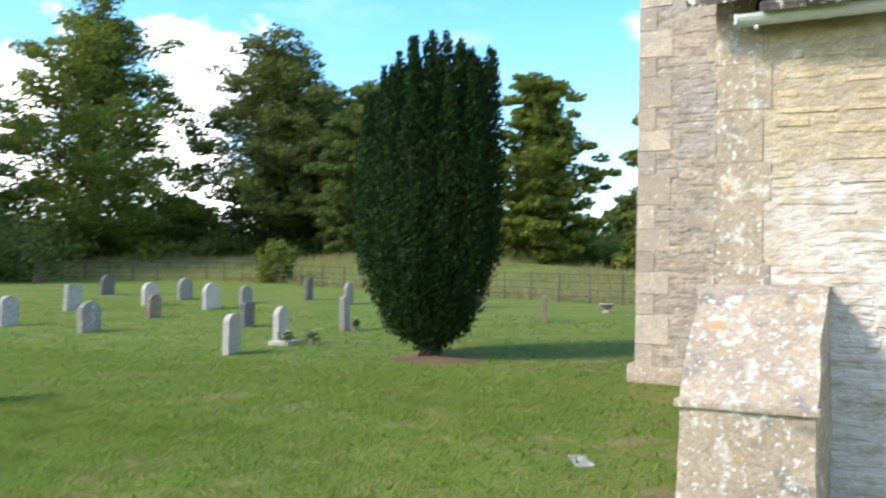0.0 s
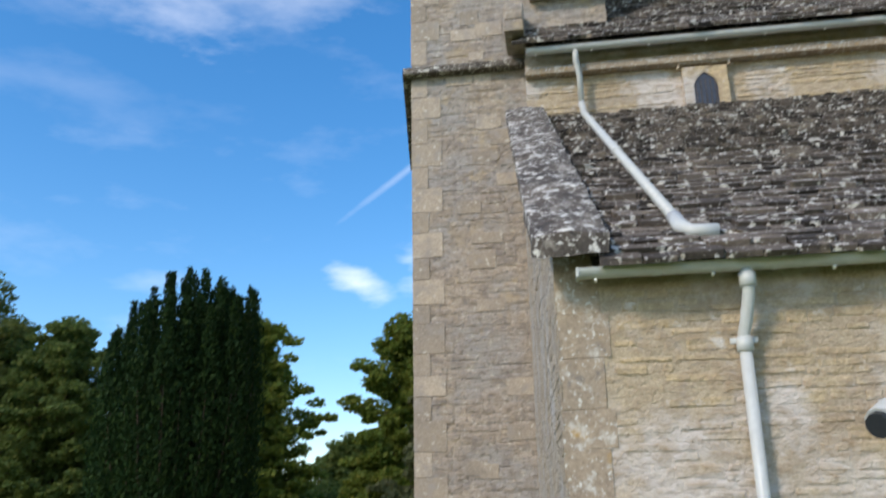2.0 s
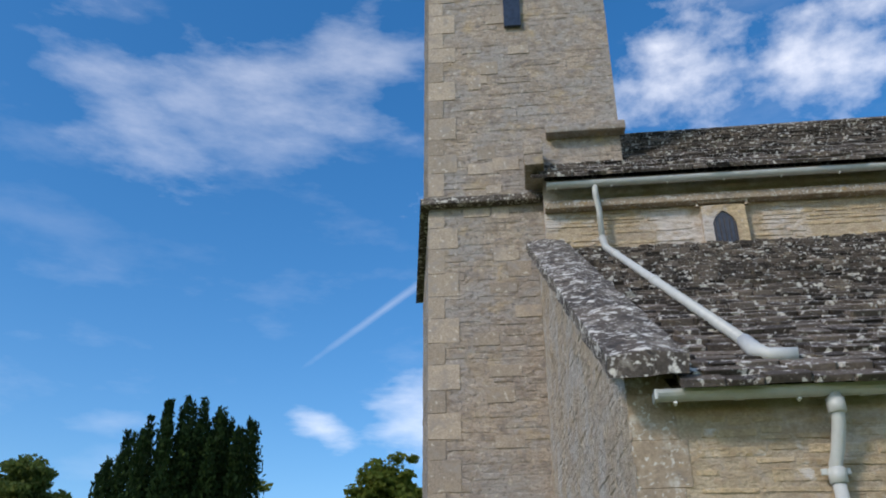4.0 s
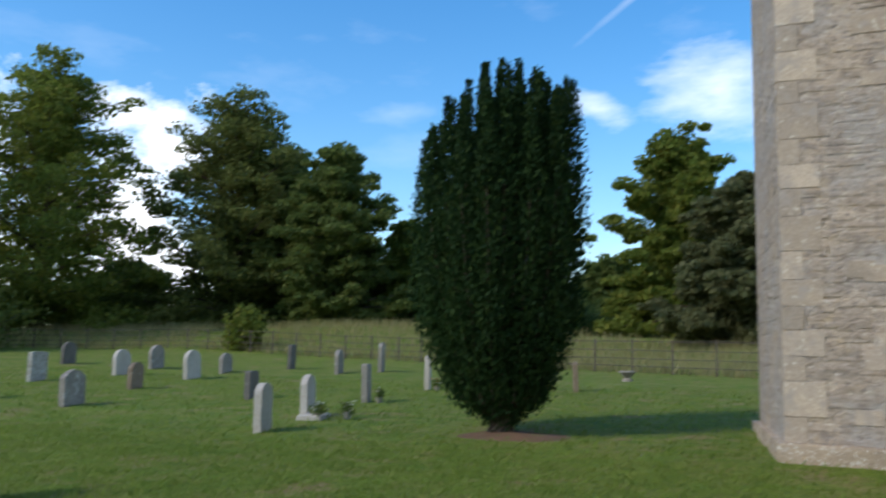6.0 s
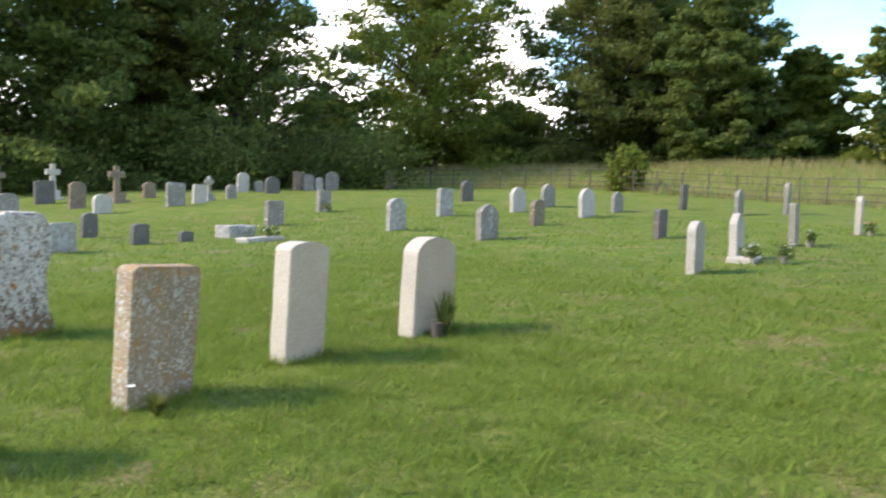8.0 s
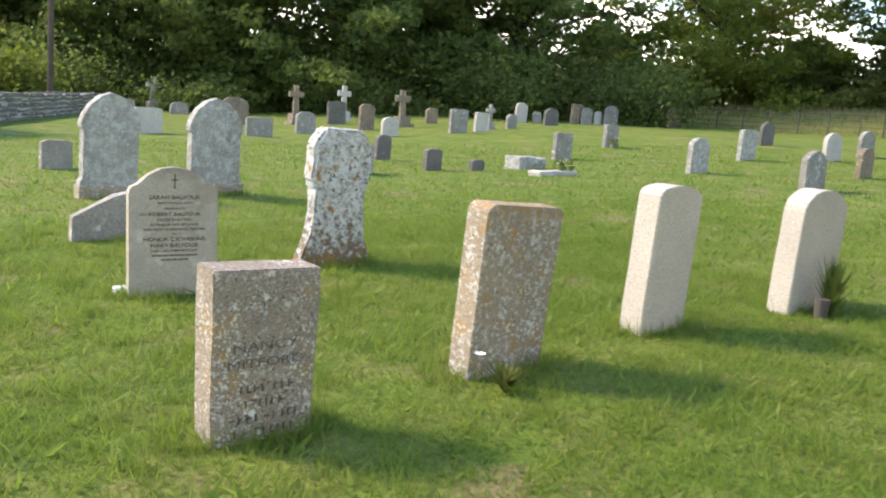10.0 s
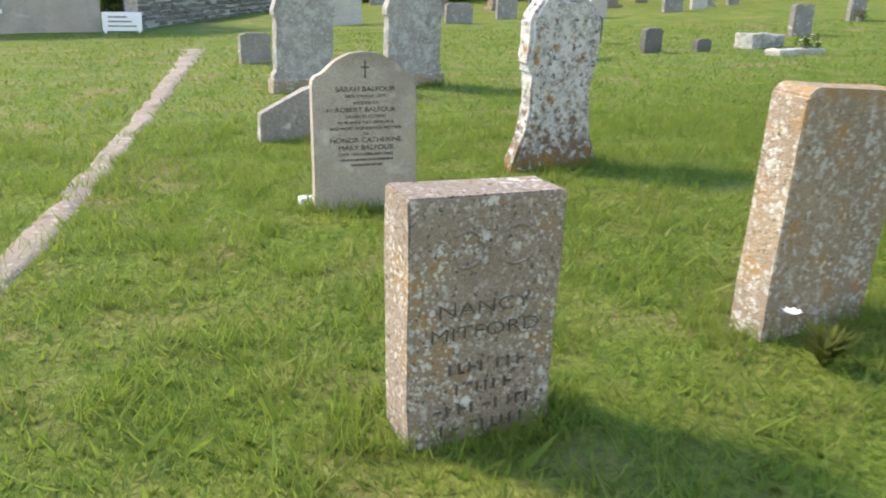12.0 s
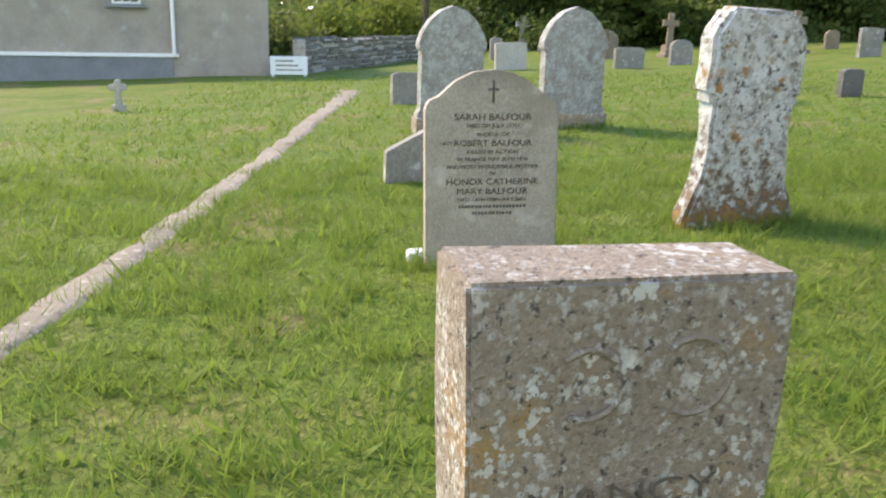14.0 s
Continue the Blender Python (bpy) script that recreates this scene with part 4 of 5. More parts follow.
urn = thing("flower_urn", "small grey stone urn on the grass", "urn", pose(-6.6, 24.6, gz(-6.6, 24.6)))
part("bowl", tube([(0, 0, 0), (0, 0, 0.06), (0, 0, 0.1), (0, 0, 0.26), (0, 0, 0.3)], [0.16, 0.14, 0.08, 0.24, 0.22], 14), GREY, urn)


def posy(x, y, tint, label, size=0.16, n=14, z=0.0):
    rr = random.Random(int(x * 100 + y * 37))
    ob = thing("flower_posy", label, "flowers", pose(x, y, gz(x, y) + z))
    part("pot", tube([(0, 0, -0.02), (0, 0, 0.05), (0, 0, 0.12)], [0.05, 0.06, 0.07], 12), GREY, ob)
    bm = bmesh.new()
    for _ in range(60):
        a, r, h = rr.uniform(0, 6.3), rr.uniform(0, size), rr.uniform(0.08, 0.26)
        p = Vector((math.cos(a) * r, math.sin(a) * r, h))
        d = Vector((rr.uniform(-1, 1), rr.uniform(-1, 1), rr.uniform(0.2, 1))).normalized() * 0.07
        e = d.orthogonal().normalized() * 0.016
        bm.faces.new([bm.verts.new(q) for q in (p - d, p + e, p + d, p - e)])
    part("leaves", bm, LEAF_DARK, ob)
    for _ in range(n):
        a, r = rr.uniform(0, 6.3), rr.uniform(0, size)
        bm = bmesh.new()
        c = Vector((math.cos(a) * r, math.sin(a) * r, rr.uniform(0.14, 0.3)))
        for k in range(7):
            b = 6.283 * k / 7
            o = Vector((math.cos(b), math.sin(b), 0.5)) * 0.035
            w = Vector((-math.sin(b), math.cos(b), 0)) * 0.014
            bm.faces.new([bm.verts.new(q) for q in (c, c + o * 0.6 + w, c + o, c + o * 0.6 - w)])
        part("bloom", bm, tint if rr.random() < 0.7 else PETAL, ob)
    return ob


posy(-8.95, 11.65, PETAL, "white flowers and leaves in a pot by a headstone")
posy(-8.6, 12.0, PETAL, "leafy white posy beside a marble headstone")
posy(-10.0, 18.75, ORANGE, "orange and white flowers before a white headstone")
posy(-24.3, 14.75, RED, "red and white flowers before a grey headstone")
posy(-9.6, 15.0, PETAL, "small pale posy at the foot of a headstone", 0.1, 6)
posy(-17.4, 8.6, PETAL, "pale ornaments and flowers on a kerbed grave", 0.22, 12)


def shrub(x, y, h, spread, n, mat, label, seed):
    rr = random.Random(seed)
    ob = thing("grave_plant", label, "plant", pose(x, y, gz(x, y)))
    bm = bmesh.new()
    for _ in range(n):
        a, lean = rr.uniform(0, 6.3), rr.uniform(0.02, spread)
        hh = h * rr.uniform(0.5, 1)
        w = Vector((-math.sin(a), math.cos(a), 0)) * 0.010
        p = [Vector((math.cos(a) * lean * f ** 1.6, math.sin(a) * lean * f ** 1.6, hh * f)) for f in (0, 0.5, 1)]
        bm.faces.new([bm.verts.new(q) for q in (p[0] - w * 0.6, p[0] + w * 0.6, p[1] + w, p[1] - w)])
        bm.faces.new([bm.verts.new(q) for q in (p[1] - w, p[1] + w, p[2])])
    part("foliage", bm, mat, ob)
    return ob


ob = shrub(-7.78, 4.42, 0.42, 0.16, 130, LEAF_DARK, "spiky dark green plant growing before a cream headstone", 4)
part("pot", tube([(0.02, -0.1, 0), (0.02, -0.1, 0.13)], [0.04, 0.05], 12), IRON, ob)
ob = shrub(-7.12, 1.66, 0.15, 0.13, 150, LEAF_OLIVE, "low plant with one white flower before a headstone", 9)
bm = bmesh.new()
for k in range(8):
    b = 6.283 * k / 8
    o, w = Vector((math.cos(b), math.sin(b), 0.5)) * 0.030, Vector((-math.sin(b), math.cos(b), 0)) * 0.011
    bm.faces.new([bm.verts.new(Vector((0.03, -0.16, 0.19)) + q) for q in (Vector(), o * 0.6 + w, o, o * 0.6 - w)])
part("bloom", bm, PETAL, ob, "white flower")


# ---- trees ----
def leaves_mesh(name, centers, sizes, ups, mat, rng, long=1.0, wide=0.6):
    """Many small leaf shapes at the centres, each a bent diamond of two triangles."""
    n = len(centers)
    a = rng.normal(size=(n, 3)) + ups
    a /= np.linalg.norm(a, axis=1)[:, None]
    b = np.cross(a, rng.normal(size=(n, 3)))
    b /= np.linalg.norm(b, axis=1)[:, None] + 1e-9
    s = sizes[:, None]
    v = np.stack([centers - a * s * long * 0.5, centers + b * s * wide * 0.5, centers + a * s * long * 0.5, centers - b * s * wide * 0.5], 1).reshape(-1, 3)
    me = bpy.data.meshes.new(name)
    me.vertices.add(4 * n)
    me.vertices.foreach_set("co", v.ravel())
    me.loops.add(4 * n)
    me.loops.foreach_set("vertex_index", np.arange(4 * n))
    me.polygons.add(n)
    me.polygons.foreach_set("loop_start", np.arange(0, 4 * n, 4))
    me.update(calc_edges=True)
    me.materials.append(mat)
    return me


def tree(x, y, h, spread, mat, label, seed, leaf=0.38, n=54000, low=0.03, name="tree"):
    """A broad tree: tapered trunk, limbs, and leaf clumps carried by boughs in layers."""
    rng = np.random.default_rng(seed)
    z0 = gz(x, y) - 0.2
    ob = thing(name, label, "tree", pose(x, y, z0))
    bm = tube([(0, 0, 0), (0.1, 0, h * 0.2), (0, 0.1, h * 0.5), (0, 0, h * 0.9)], [h * 0.032, h * 0.024, h * 0.016, h * 0.004], 9)
    part("trunk", bm, BARK, ob, smooth=True)
    clumps, limbs = [], bmesh.new()
    nb = 74
    for k in range(nb):
        f = low + (1 - low) * ((k + rng.uniform(0, 1)) / nb) ** 1.3
        g = (f - low) / (1 - low)
        shape = min(1.0, 0.72 + 1.1 * g) * (1 - g) ** 0.62 * 1.12 + 0.10
        a = k * 2.4 + rng.uniform(-0.4, 0.4)
        r = spread * shape * rng.uniform(0.45, 1.15)
        tip = Vector((math.cos(a) * r, math.sin(a) * r, h * f + rng.uniform(-0.3, 0.3)))
        root = Vector((0, 0, h * max(0.08, f - 0.14)))
        tube([root, root.lerp(tip, 0.5) + Vector((0, 0, 0.4)), tip], [h * 0.009 * (1.2 - f), h * 0.005, 0.02], 5, limbs)
        for g in (0.35, 0.65, 0.9):
            clumps.append((root.lerp(tip, g), spread * rng.uniform(0.12, 0.20)))
        for _ in range(4):
            side = Vector(rng.normal(size=3)) * spread * 0.13
            side.z *= 0.45
            clumps.append((tip + side, spread * rng.uniform(0.07, 0.15)))
    part("limb", limbs, BARK, ob)
    per = int(n * 0.86) // len(clumps)
    pts = []
    for p, r in clumps:
        # a low dome, fullest on its upper side
        q = rng.normal(size=(per, 3))
        q *= (rng.uniform(0.25, 1.0, per) ** 0.5 / np.linalg.norm(q, axis=1))[:, None]
        q[:, 2] = np.where(q[:, 2] > 0, q[:, 2] * 0.62, q[:, 2] * 0.28)
        pts.append(q * r * 1.25 + np.array(p))
    # the dense inner crown
    m = n - per * len(clumps)
    g, a, rr = rng.uniform(0.02, 0.85, m), rng.uniform(0, 6.283, m), np.sqrt(rng.uniform(0, 1, m))
    wide = spread * 0.62 * np.minimum(1, 0.75 + g) * (1 - g) ** 0.6
    pts.append(np.column_stack([np.cos(a) * rr * wide, np.sin(a) * rr * wide, h * (low + (1 - low) * g)]))
    pts = np.concatenate(pts)
    me = leaves_mesh("crown", pts, rng.uniform(0.5, 1.2, len(pts)) * leaf, np.array([0, 0, -0.2]), mat, rng)
    cr = new("crown", me)
    cr.parent = ob
    return ob


def az(bearing, dist, cx=-2.0, cy=-0.5):
    return cx - dist * math.sin(radians(bearing)), cy + dist * math.cos(radians(bearing))


BIG = [(61.0, 52, 20.5, 5.6, LEAF_DARK, "tall dark green tree beyond the churchyard"), (48.6, 58, 18.0, 6.6, LEAF_YELLOW, "tall tree with yellowing leaves beyond the fence"), (37.0, 60, 17.4, 6.2, LEAF_OLIVE, "tall olive-green tree beyond the fence"), (30.5, 60, 13.8, 5.4, LEAF_DARK, "broad dark tree beyond the fence"), (34.0, 68, 15.5, 5.0, LEAF_DARK, "dark broad tree behind the fence"), (25.5, 64, 8.8, 4.2, LEAF_YELLOW, "smaller yellow-green tree beyond the fence"), (18.6, 58, 14.2, 5.0, LEAF_YELLOW, "yellow-green tree by the meadow"), (8.0, 52, 13.4, 4.6, LEAF_YELLOW, "yellowing tree close by the church tower"), (4.0, 42, 8.2, 4.0, LEAF_PALE, "grey-green willow near the tower"), (71, 54, 19.5, 6.2, LEAF_DARK, "tall dark tree behind the graves"), (66, 60, 15, 5.0, LEAF_OLIVE, "tall olive tree behind the graves"), (78, 56, 19, 6.5, LEAF_DARK, "tall dark tree behind the graves"), (84.5, 58, 18, 6.5, LEAF_DARK, "spreading dark tree behind the graves"), (91, 62, 14, 5.5, LEAF_OLIVE, "olive tree behind the stone wall"), (55.5, 72, 6.5, 3.6, LEAF_DARK, "dark tree beyond the fence"), (43.5, 74, 6.0, 3.6, LEAF_DARK, "dark tree beyond the fence"), (100, 85, 8.5, 6.0, LEAF_DARK, "distant dark tree beyond the cottage"), (12.5, 75, 7.5, 5.5, LEAF_DARK, "dark distant tree across the meadow")]
for k, (b, d, h, r, mat, label) in enumerate(BIG):
    far = 1.12 if 36 < b < 62 else 1.0
    tx, ty = az(b, d * far)
    tree(tx, ty, h * far * 0.92, r * far * (1.06 if b > 32 else 0.88), mat, label, 100 + k)


def bush(x, y, h, r, mat, label, seed, n=5200):
    rng = np.random.default_rng(seed)
    ob = thing("bush", label, "bush", pose(x, y, gz(x, y) - 0.1))
    stems = bmesh.new()
    pts = []
    for k in range(16):
        a, rr = rng.uniform(0, 6.3), r * math.sqrt(rng.uniform(0, 1))
        top = Vector((math.cos(a) * rr, math.sin(a) * rr, h * rng.uniform(0.45, 1.0) * (1 - 0.4 * rr / r)))
        tube([(0, 0, 0), top * 0.5, top], [0.05, 0.03, 0.01], 5, stems)
        for g in (0.3, 0.6, 0.9):
            q = rng.normal(size=(n // 48, 3)) * (r * 0.24, r * 0.24, h * 0.16)
            pts.append(q + np.array(top * g))
    part("stem", stems, BARK, ob)
    pts = np.concatenate(pts)
    cr = new("foliage", leaves_mesh("foliage", pts, rng.uniform(0.5, 1.1, len(pts)) * 0.3, np.zeros(3), mat, rng))
    cr.parent = ob
    return ob


for k, b in enumerate(range(26, 100, 3)):
    d = 66 + 4 * math.sin(k * 1.9) if b < 52 else 50 + 4 * math.sin(k * 2.0)
    bx, by = az(b, d + 4)
    bush(bx, by, 3.4 + 1.2 * math.sin(k * 2.7) if b > 60 else 4.6, 3.6, (LEAF_DARK, LEAF_DARK, LEAF_OLIVE)[k % 3], "dense dark undergrowth below the trees", 300 + k)
for k, (b, d, h, r, m) in enumerate([(36.0, 46, 2.3, 1.0, LEAF_YELLOW), (94.5, 44, 2.6, 2.2, LEAF_YELLOW), (97.5, 40, 2.2, 2.0, LEAF_OLIVE), (101, 36, 1.8, 2.0, LEAF_OLIVE), (91, 46, 3.0, 2.4, LEAF_YELLOW)]):
    bx, by = az(b, d)
    bush(bx, by, h, r, m, "light green bush in the rough grass", 400 + k)
for k in range(7):
    bx, by = az(3 + 3.6 * k, 66)
    bush(bx, by, 3.2, 3.6, LEAF_DARK, "dark hedge bush across the meadow", 450 + k)

# the yew: many upright spires narrowing to one short trunk
rng = np.random.default_rng(7)
yew = thing("yew_tree", "dark columnar yew with upright spires and a narrow base", "tree", pose(-5.60, 11.2, gz(-5.6, 11.2) - 0.05))
part("trunk", roughened(tube([(0, 0, 0), (0.02, 0, 0.25), (0, 0, 0.6), (0, 0, 1.2)], [0.24, 0.17, 0.2, 0.25], 12), 0.03, 4), BARK, yew)
pts, ups, limbs = [], [], bmesh.new()
for k in range(62):
    a = k * 2.39996
    f = math.sqrt((k + 0.5) / 62)
    rx = 1.15 * f * (1.09 if math.cos(a) < 0 else 1.0)
    top = 5.36 - 0.35 * f ** 2 + rng.uniform(-0.35, 0.22) - (0.6 * f if math.cos(a) < -0.5 and f > 0.5 else 0)
    start = 0.15 + 0.45 * f ** 1.3
    # each spire leans out from the trunk, then runs straight up
    axis = []
    for g in np.linspace(0, 1, 30):
        z = start + (top - start) * g
        grow = min(1.0, 0.20 + 0.80 * (max(0.0, z - 0.1) / 1.75) ** 0.75)
        taper = 1.0 - 0.05 * max(0, (z - 3.4) / 2)
        axis.append((math.cos(a) * rx * grow * taper, math.sin(a) * rx * grow * taper, z))
    axis = np.array(axis)
    tube([Vector(axis[0]) * 0.9, Vector(axis[12]) - Vector((axis[12][0], axis[12][1], 0)) * 0.15, Vector(axis[20])], [0.03, 0.02, 0.004], 5, limbs)
    for g in range(29):
        end = 1 - (g / 29)
        rad = 0.215 * min(1, end * 3.2) ** 0.7 + 0.015
        m = 62
        q = rng.normal(size=(m, 3))
        q[:, 2] *= 0.8
        q *= rad / np.linalg.norm(q, axis=1)[:, None] * rng.uniform(0.35, 1.05, m)[:, None]
        pts.append(q + axis[g] + (axis[g + 1] - axis[g]) * rng.uniform(0, 1, (m, 1)))
        o = q.copy()
        o[:, 2] = 0
        ups.append(o * 4 + (0, 0, 2.0))
pts, ups = np.concatenate(pts), np.concatenate(ups)
part("limb", limbs, BARK, yew)
cr = new("crown", leaves_mesh("crown", pts, rng.uniform(0.6, 1.3, len(pts)) * 0.085, ups, YEW, rng, 1.0, 0.42))
cr.parent = yew

# ---- iron fence along the meadow ----
fence = thing("iron_fence", "rusty iron estate railing along the meadow", "fence")
LINE = [(10, 19.5), (-3, 27.0), (-19, 34.5), (-34, 36.5), (-46, 33.0)]
posts = []
for (x0, y0), (x1, y1) in zip(LINE, LINE[1:]):
    m = int(math.hypot(x1 - x0, y1 - y0) / 1.5)
    posts += [(x0 + (x1 - x0) * k / m, y0 + (y1 - y0) * k / m) for k in range(m)]
for x, y in posts:
    part("post", box(x - 0.025, x + 0.025, y - 0.025, y + 0.025, gz(x, y) - 0.1, gz(x, y) + 1.15, 0.005), IRON, fence)
for h in (0.25, 0.5, 0.78, 1.08):
    part("rail", tube([(x, y, gz(x, y) + h) for x, y in posts], 0.014, 5), IRON, fence)

rng = np.random.default_rng(12)


def blades(name, xy, heights, width, mat, label, lean=0.35, lift=0.0):
    n = len(xy)
    z = np.array([gz(a, b) for a, b in xy]) + lift
    base = np.column_stack([xy, z])
    ang = rng.uniform(0, 2 * np.pi, n)
    w = np.column_stack([np.cos(ang), np.sin(ang), np.zeros(n)]) * width / 2
    tip = rng.normal(size=(n, 3)) * lean
    tip[:, 2] = 1
    tip *= heights[:, None]
    v = np.stack([base - w, base + w, base + tip], 1).reshape(-1, 3)
    me = bpy.data.meshes.new(name)
    me.vertices.add(3 * n)
    me.vertices.foreach_set("co", v.ravel())
    me.loops.add(3 * n)
    me.loops.foreach_set("vertex_index", np.arange(3 * n))
    me.polygons.add(n)
    me.polygons.foreach_set("loop_start", np.arange(0, 3 * n, 3))
    me.update(calc_edges=True)
    me.materials.append(mat)
    return tagged(new(name, me), label, "grass", kind="stuff")


def scatter(n, x0, x1, y0, y1):
    return np.column_stack([rng.uniform(x0, x1, n), rng.uniform(y0, y1, n)])


strip = []
for (x0, y0), (x1, y1) in zip(LINE, LINE[1:]):
    n = int(260 * math.hypot(x1 - x0, y1 - y0))
    f = rng.uniform(0, 1, n)
    off = 0.1 + 12 * rng.uniform(0, 1, n) ** 1.3
    nxn = -np.array([y1 - y0, -(x1 - x0)]) / math.hypot(x1 - x0, y1 - y0)
    if nxn[1] < 0:
        nxn = -nxn
    strip.append(np.column_stack([x0 + (x1 - x0) * f + nxn[0] * off, y0 + (y1 - y0) * f + nxn[1] * off]))
strip = np.concatenate(strip)
blades("meadow_grass", strip, rng.uniform(0.28, 0.62, len(strip)), 0.05, STRAW, "tall pale unmown meadow grass beyond the railing", 0.25)


def lawn(n, x0, x1, y0, y1, h, wdt, name="lawn_grass"):
    xy = scatter(n, x0, x1, y0, y1)
    mid_y = np.interp(xy[:, 0], [-20.8, -15.4, -12.2, -8.6, -3.5], [-0.82, -0.85, -0.90, -0.975, -1.33])
    keep = ~(np.abs(xy[:, 1] - mid_y) < 0.05 + 0.05 * rng.uniform(0, 1, n)) & ~((xy[:, 0] > 0.2) & (xy[:, 1] > 3.3)) & ~((np.abs(xy[:, 0] + 5.3) < 0.7) & (np.abs(xy[:, 1] - 10.9) < 0.55)) & ~((xy[:, 0] > -1.8) & (xy[:, 1] > 9.7))
    edge = np.minimum(np.minimum(xy[:, 0] - x0, x1 - xy[:, 0]), np.minimum(xy[:, 1] - y0, y1 - xy[:, 1]))
    keep &= edge > 1.6 * rng.uniform(0, 1, n) ** 2
    xy = xy[keep]
    clump = np.array([noise.noise(Vector((a * 2.2, b * 2.2, 1))) for a, b in xy])
    blades(name, xy, h * (0.75 + 0.7 * clump.clip(-0.6, 0.8)) * rng.uniform(0.6, 1.3, len(xy)), wdt, BLADE, "short mown churchyard grass", 0.7)


def tufts(n, x0, x1, y0, y1):
    """Longer clumps where the mower left some, round the stones and at random."""
    spots = scatter(n, x0, x1, y0, y1)
    xy = np.repeat(spots, 26, axis=0) + rng.normal(size=(26 * n, 2)) * 0.045
    blades("grass_tuft", xy, rng.uniform(0.05, 0.12, len(xy)), 0.006, BLADE, "longer tufts in the mown grass", 0.6)


tufts(900, -12, -4.5, -2.6, 5.0)
around = np.array([(-7.02, 0.5), (-7.5, 1.76), (-7.86, 3.05), (-8.08, 4.48), (-9.45, 0.58), (-10.12, 1.83), (-14.34, 0.58), (-14.54, 1.77)])
xy = np.repeat(around, 420, axis=0)
a = rng.uniform(0, 2 * np.pi, len(xy))
xy = xy + np.column_stack([np.cos(a) * 0.16, np.sin(a) * 0.30]) * rng.uniform(0.85, 1.25, (len(xy), 1))
blades("stone_foot_grass", xy, rng.uniform(0.04, 0.12, len(xy)), 0.006, BLADE, "unmown grass round the feet of the stones", 0.5)
lawn(170000, -12.5, -3.6, -3.4, 5.0, 0.045, 0.006)
lawn(60000, -14, -1.5, 2.0, 9.5, 0.055, 0.010)
lawn(50000, -16, 0.3, -4.5, 11.0, 0.06, 0.012)
lawn(40000, -26, 0, -4, 22, 0.07, 0.03)

# ---- cottage, wall and notice ----
cottage = thing("cottage", "grey rendered cottage with a stone-slated roof", "cottage", pose(-26.6, -3.15, -0.30, 0, 0, 14))
part("wall", box(-7, 0, -14, 0, -0.6, 2.42, 0.02), RENDER, cottage, "grey rendered wall")
part("plinth", box(-6.95, 0.05, -14, -2.14, -0.6, 0.42, 0.02), PLINTH, cottage)
part("plinth_trim", box(0.0, 0.09, -14, -2.0, 0.42, 0.5, 0.01), WHITE, cottage, "white painted ledge")
bm = bmesh.new()
rv = [bm.verts.new(p) for p in ((0.3, -14.2, 2.34), (0.3, 0.2, 2.34), (-3.5, 0.2, 4.72), (-3.5, -14.2, 4.72), (-7.3, -14.2, 2.34), (-7.3, 0.2, 2.34))]
for f in ((0, 1, 2, 3), (3, 2, 5, 4)):
    bm.faces.new([rv[k] for k in f])
bmesh.ops.solidify(bm, geom=bm.faces[:], thickness=0.12)
part("roof", roughened(bm, 0.04, 2.0, 0.6), SLATE, cottage, "mossy stone-slated roof")
bm = bmesh.new()
bm.faces.new([bm.verts.new(p) for p in ((0, 0, 2.38), (-7, 0, 2.38), (-3.5, 0, 4.55))])
part("gable", bm, RENDER, cottage)
part("downpipe", tube([(0.08, -2.1, 2.34), (0.08, -2.1, 0.45)], 0.045, 10), WHITE, cottage, "white downpipe")
cw = part("window", box(-0.02, 0.05, -3.35, -2.75, 1.55, 2.27, 0.01), WHITE, cottage, "white sash window")
part("pane", box(0.045, 0.055, -3.30, -2.80, 1.60, 2.23), GLASS, cw)
for y in (-3.13, -2.97):
    part("glazing_bar", box(0.05, 0.075, y - 0.015, y + 0.015, 1.58, 2.25), WHITE, cw)
for z in (1.76, 1.92, 2.08):
    part("glazing_bar", box(0.05, 0.078, -3.32, -2.78, z - 0.015, z + 0.015), WHITE, cw)
part("sill", box(0.0, 0.14, -3.45, -2.65, 1.47, 1.55, 0.01), PLINTH, cw)
board = thing("notice_board", "low white board leaning by the cottage corner", "board", pose(-26.2, -2.65, gz(-26.2, -2.65), 0, 0, 12))
part("panel", box(-0.04, 0.04, -0.42, 0.42, 0.05, 0.46, 0.01), WHITE, board)
for y in (-0.36, 0.36):
    part("leg", box(-0.03, 0.03, y - 0.03, y + 0.03, -0.1, 0.1), WHITE, board)
for k in range(3):
    part("text_bar", box(0.041, 0.045, -0.30, 0.30 - 0.1 * k, 0.14 + 0.1 * k, 0.175 + 0.1 * k), GREY, board)
drywall = thing("dry_stone_wall", "low dry stone boundary wall beside the lane", "wall", kind="structure")
W0, W1 = Vector((-27.6, -2.6, 0)), Vector((-46, 2.6, 0))
part("core", box(0, (W1 - W0).length, -0.16, 0.16, -0.2, 0.82), MORTAR, drywall, at=Matrix.Translation((W0.x, W0.y, gz(W0.x, W0.y))) @ Euler((0, 0, math.atan2((W1 - W0).y, (W1 - W0).x))).to_matrix().to_4x4())
pole = tagged(part("wooden_pole", tube([(0, 0, -0.2), (0, 0, 7.5)], [0.13, 0.1], 10), BARK), "tall grey wooden pole behind the graves", "pole")
pole.matrix_basis = pose(*az(89.4, 36, -5.8, 0.2), -0.3)


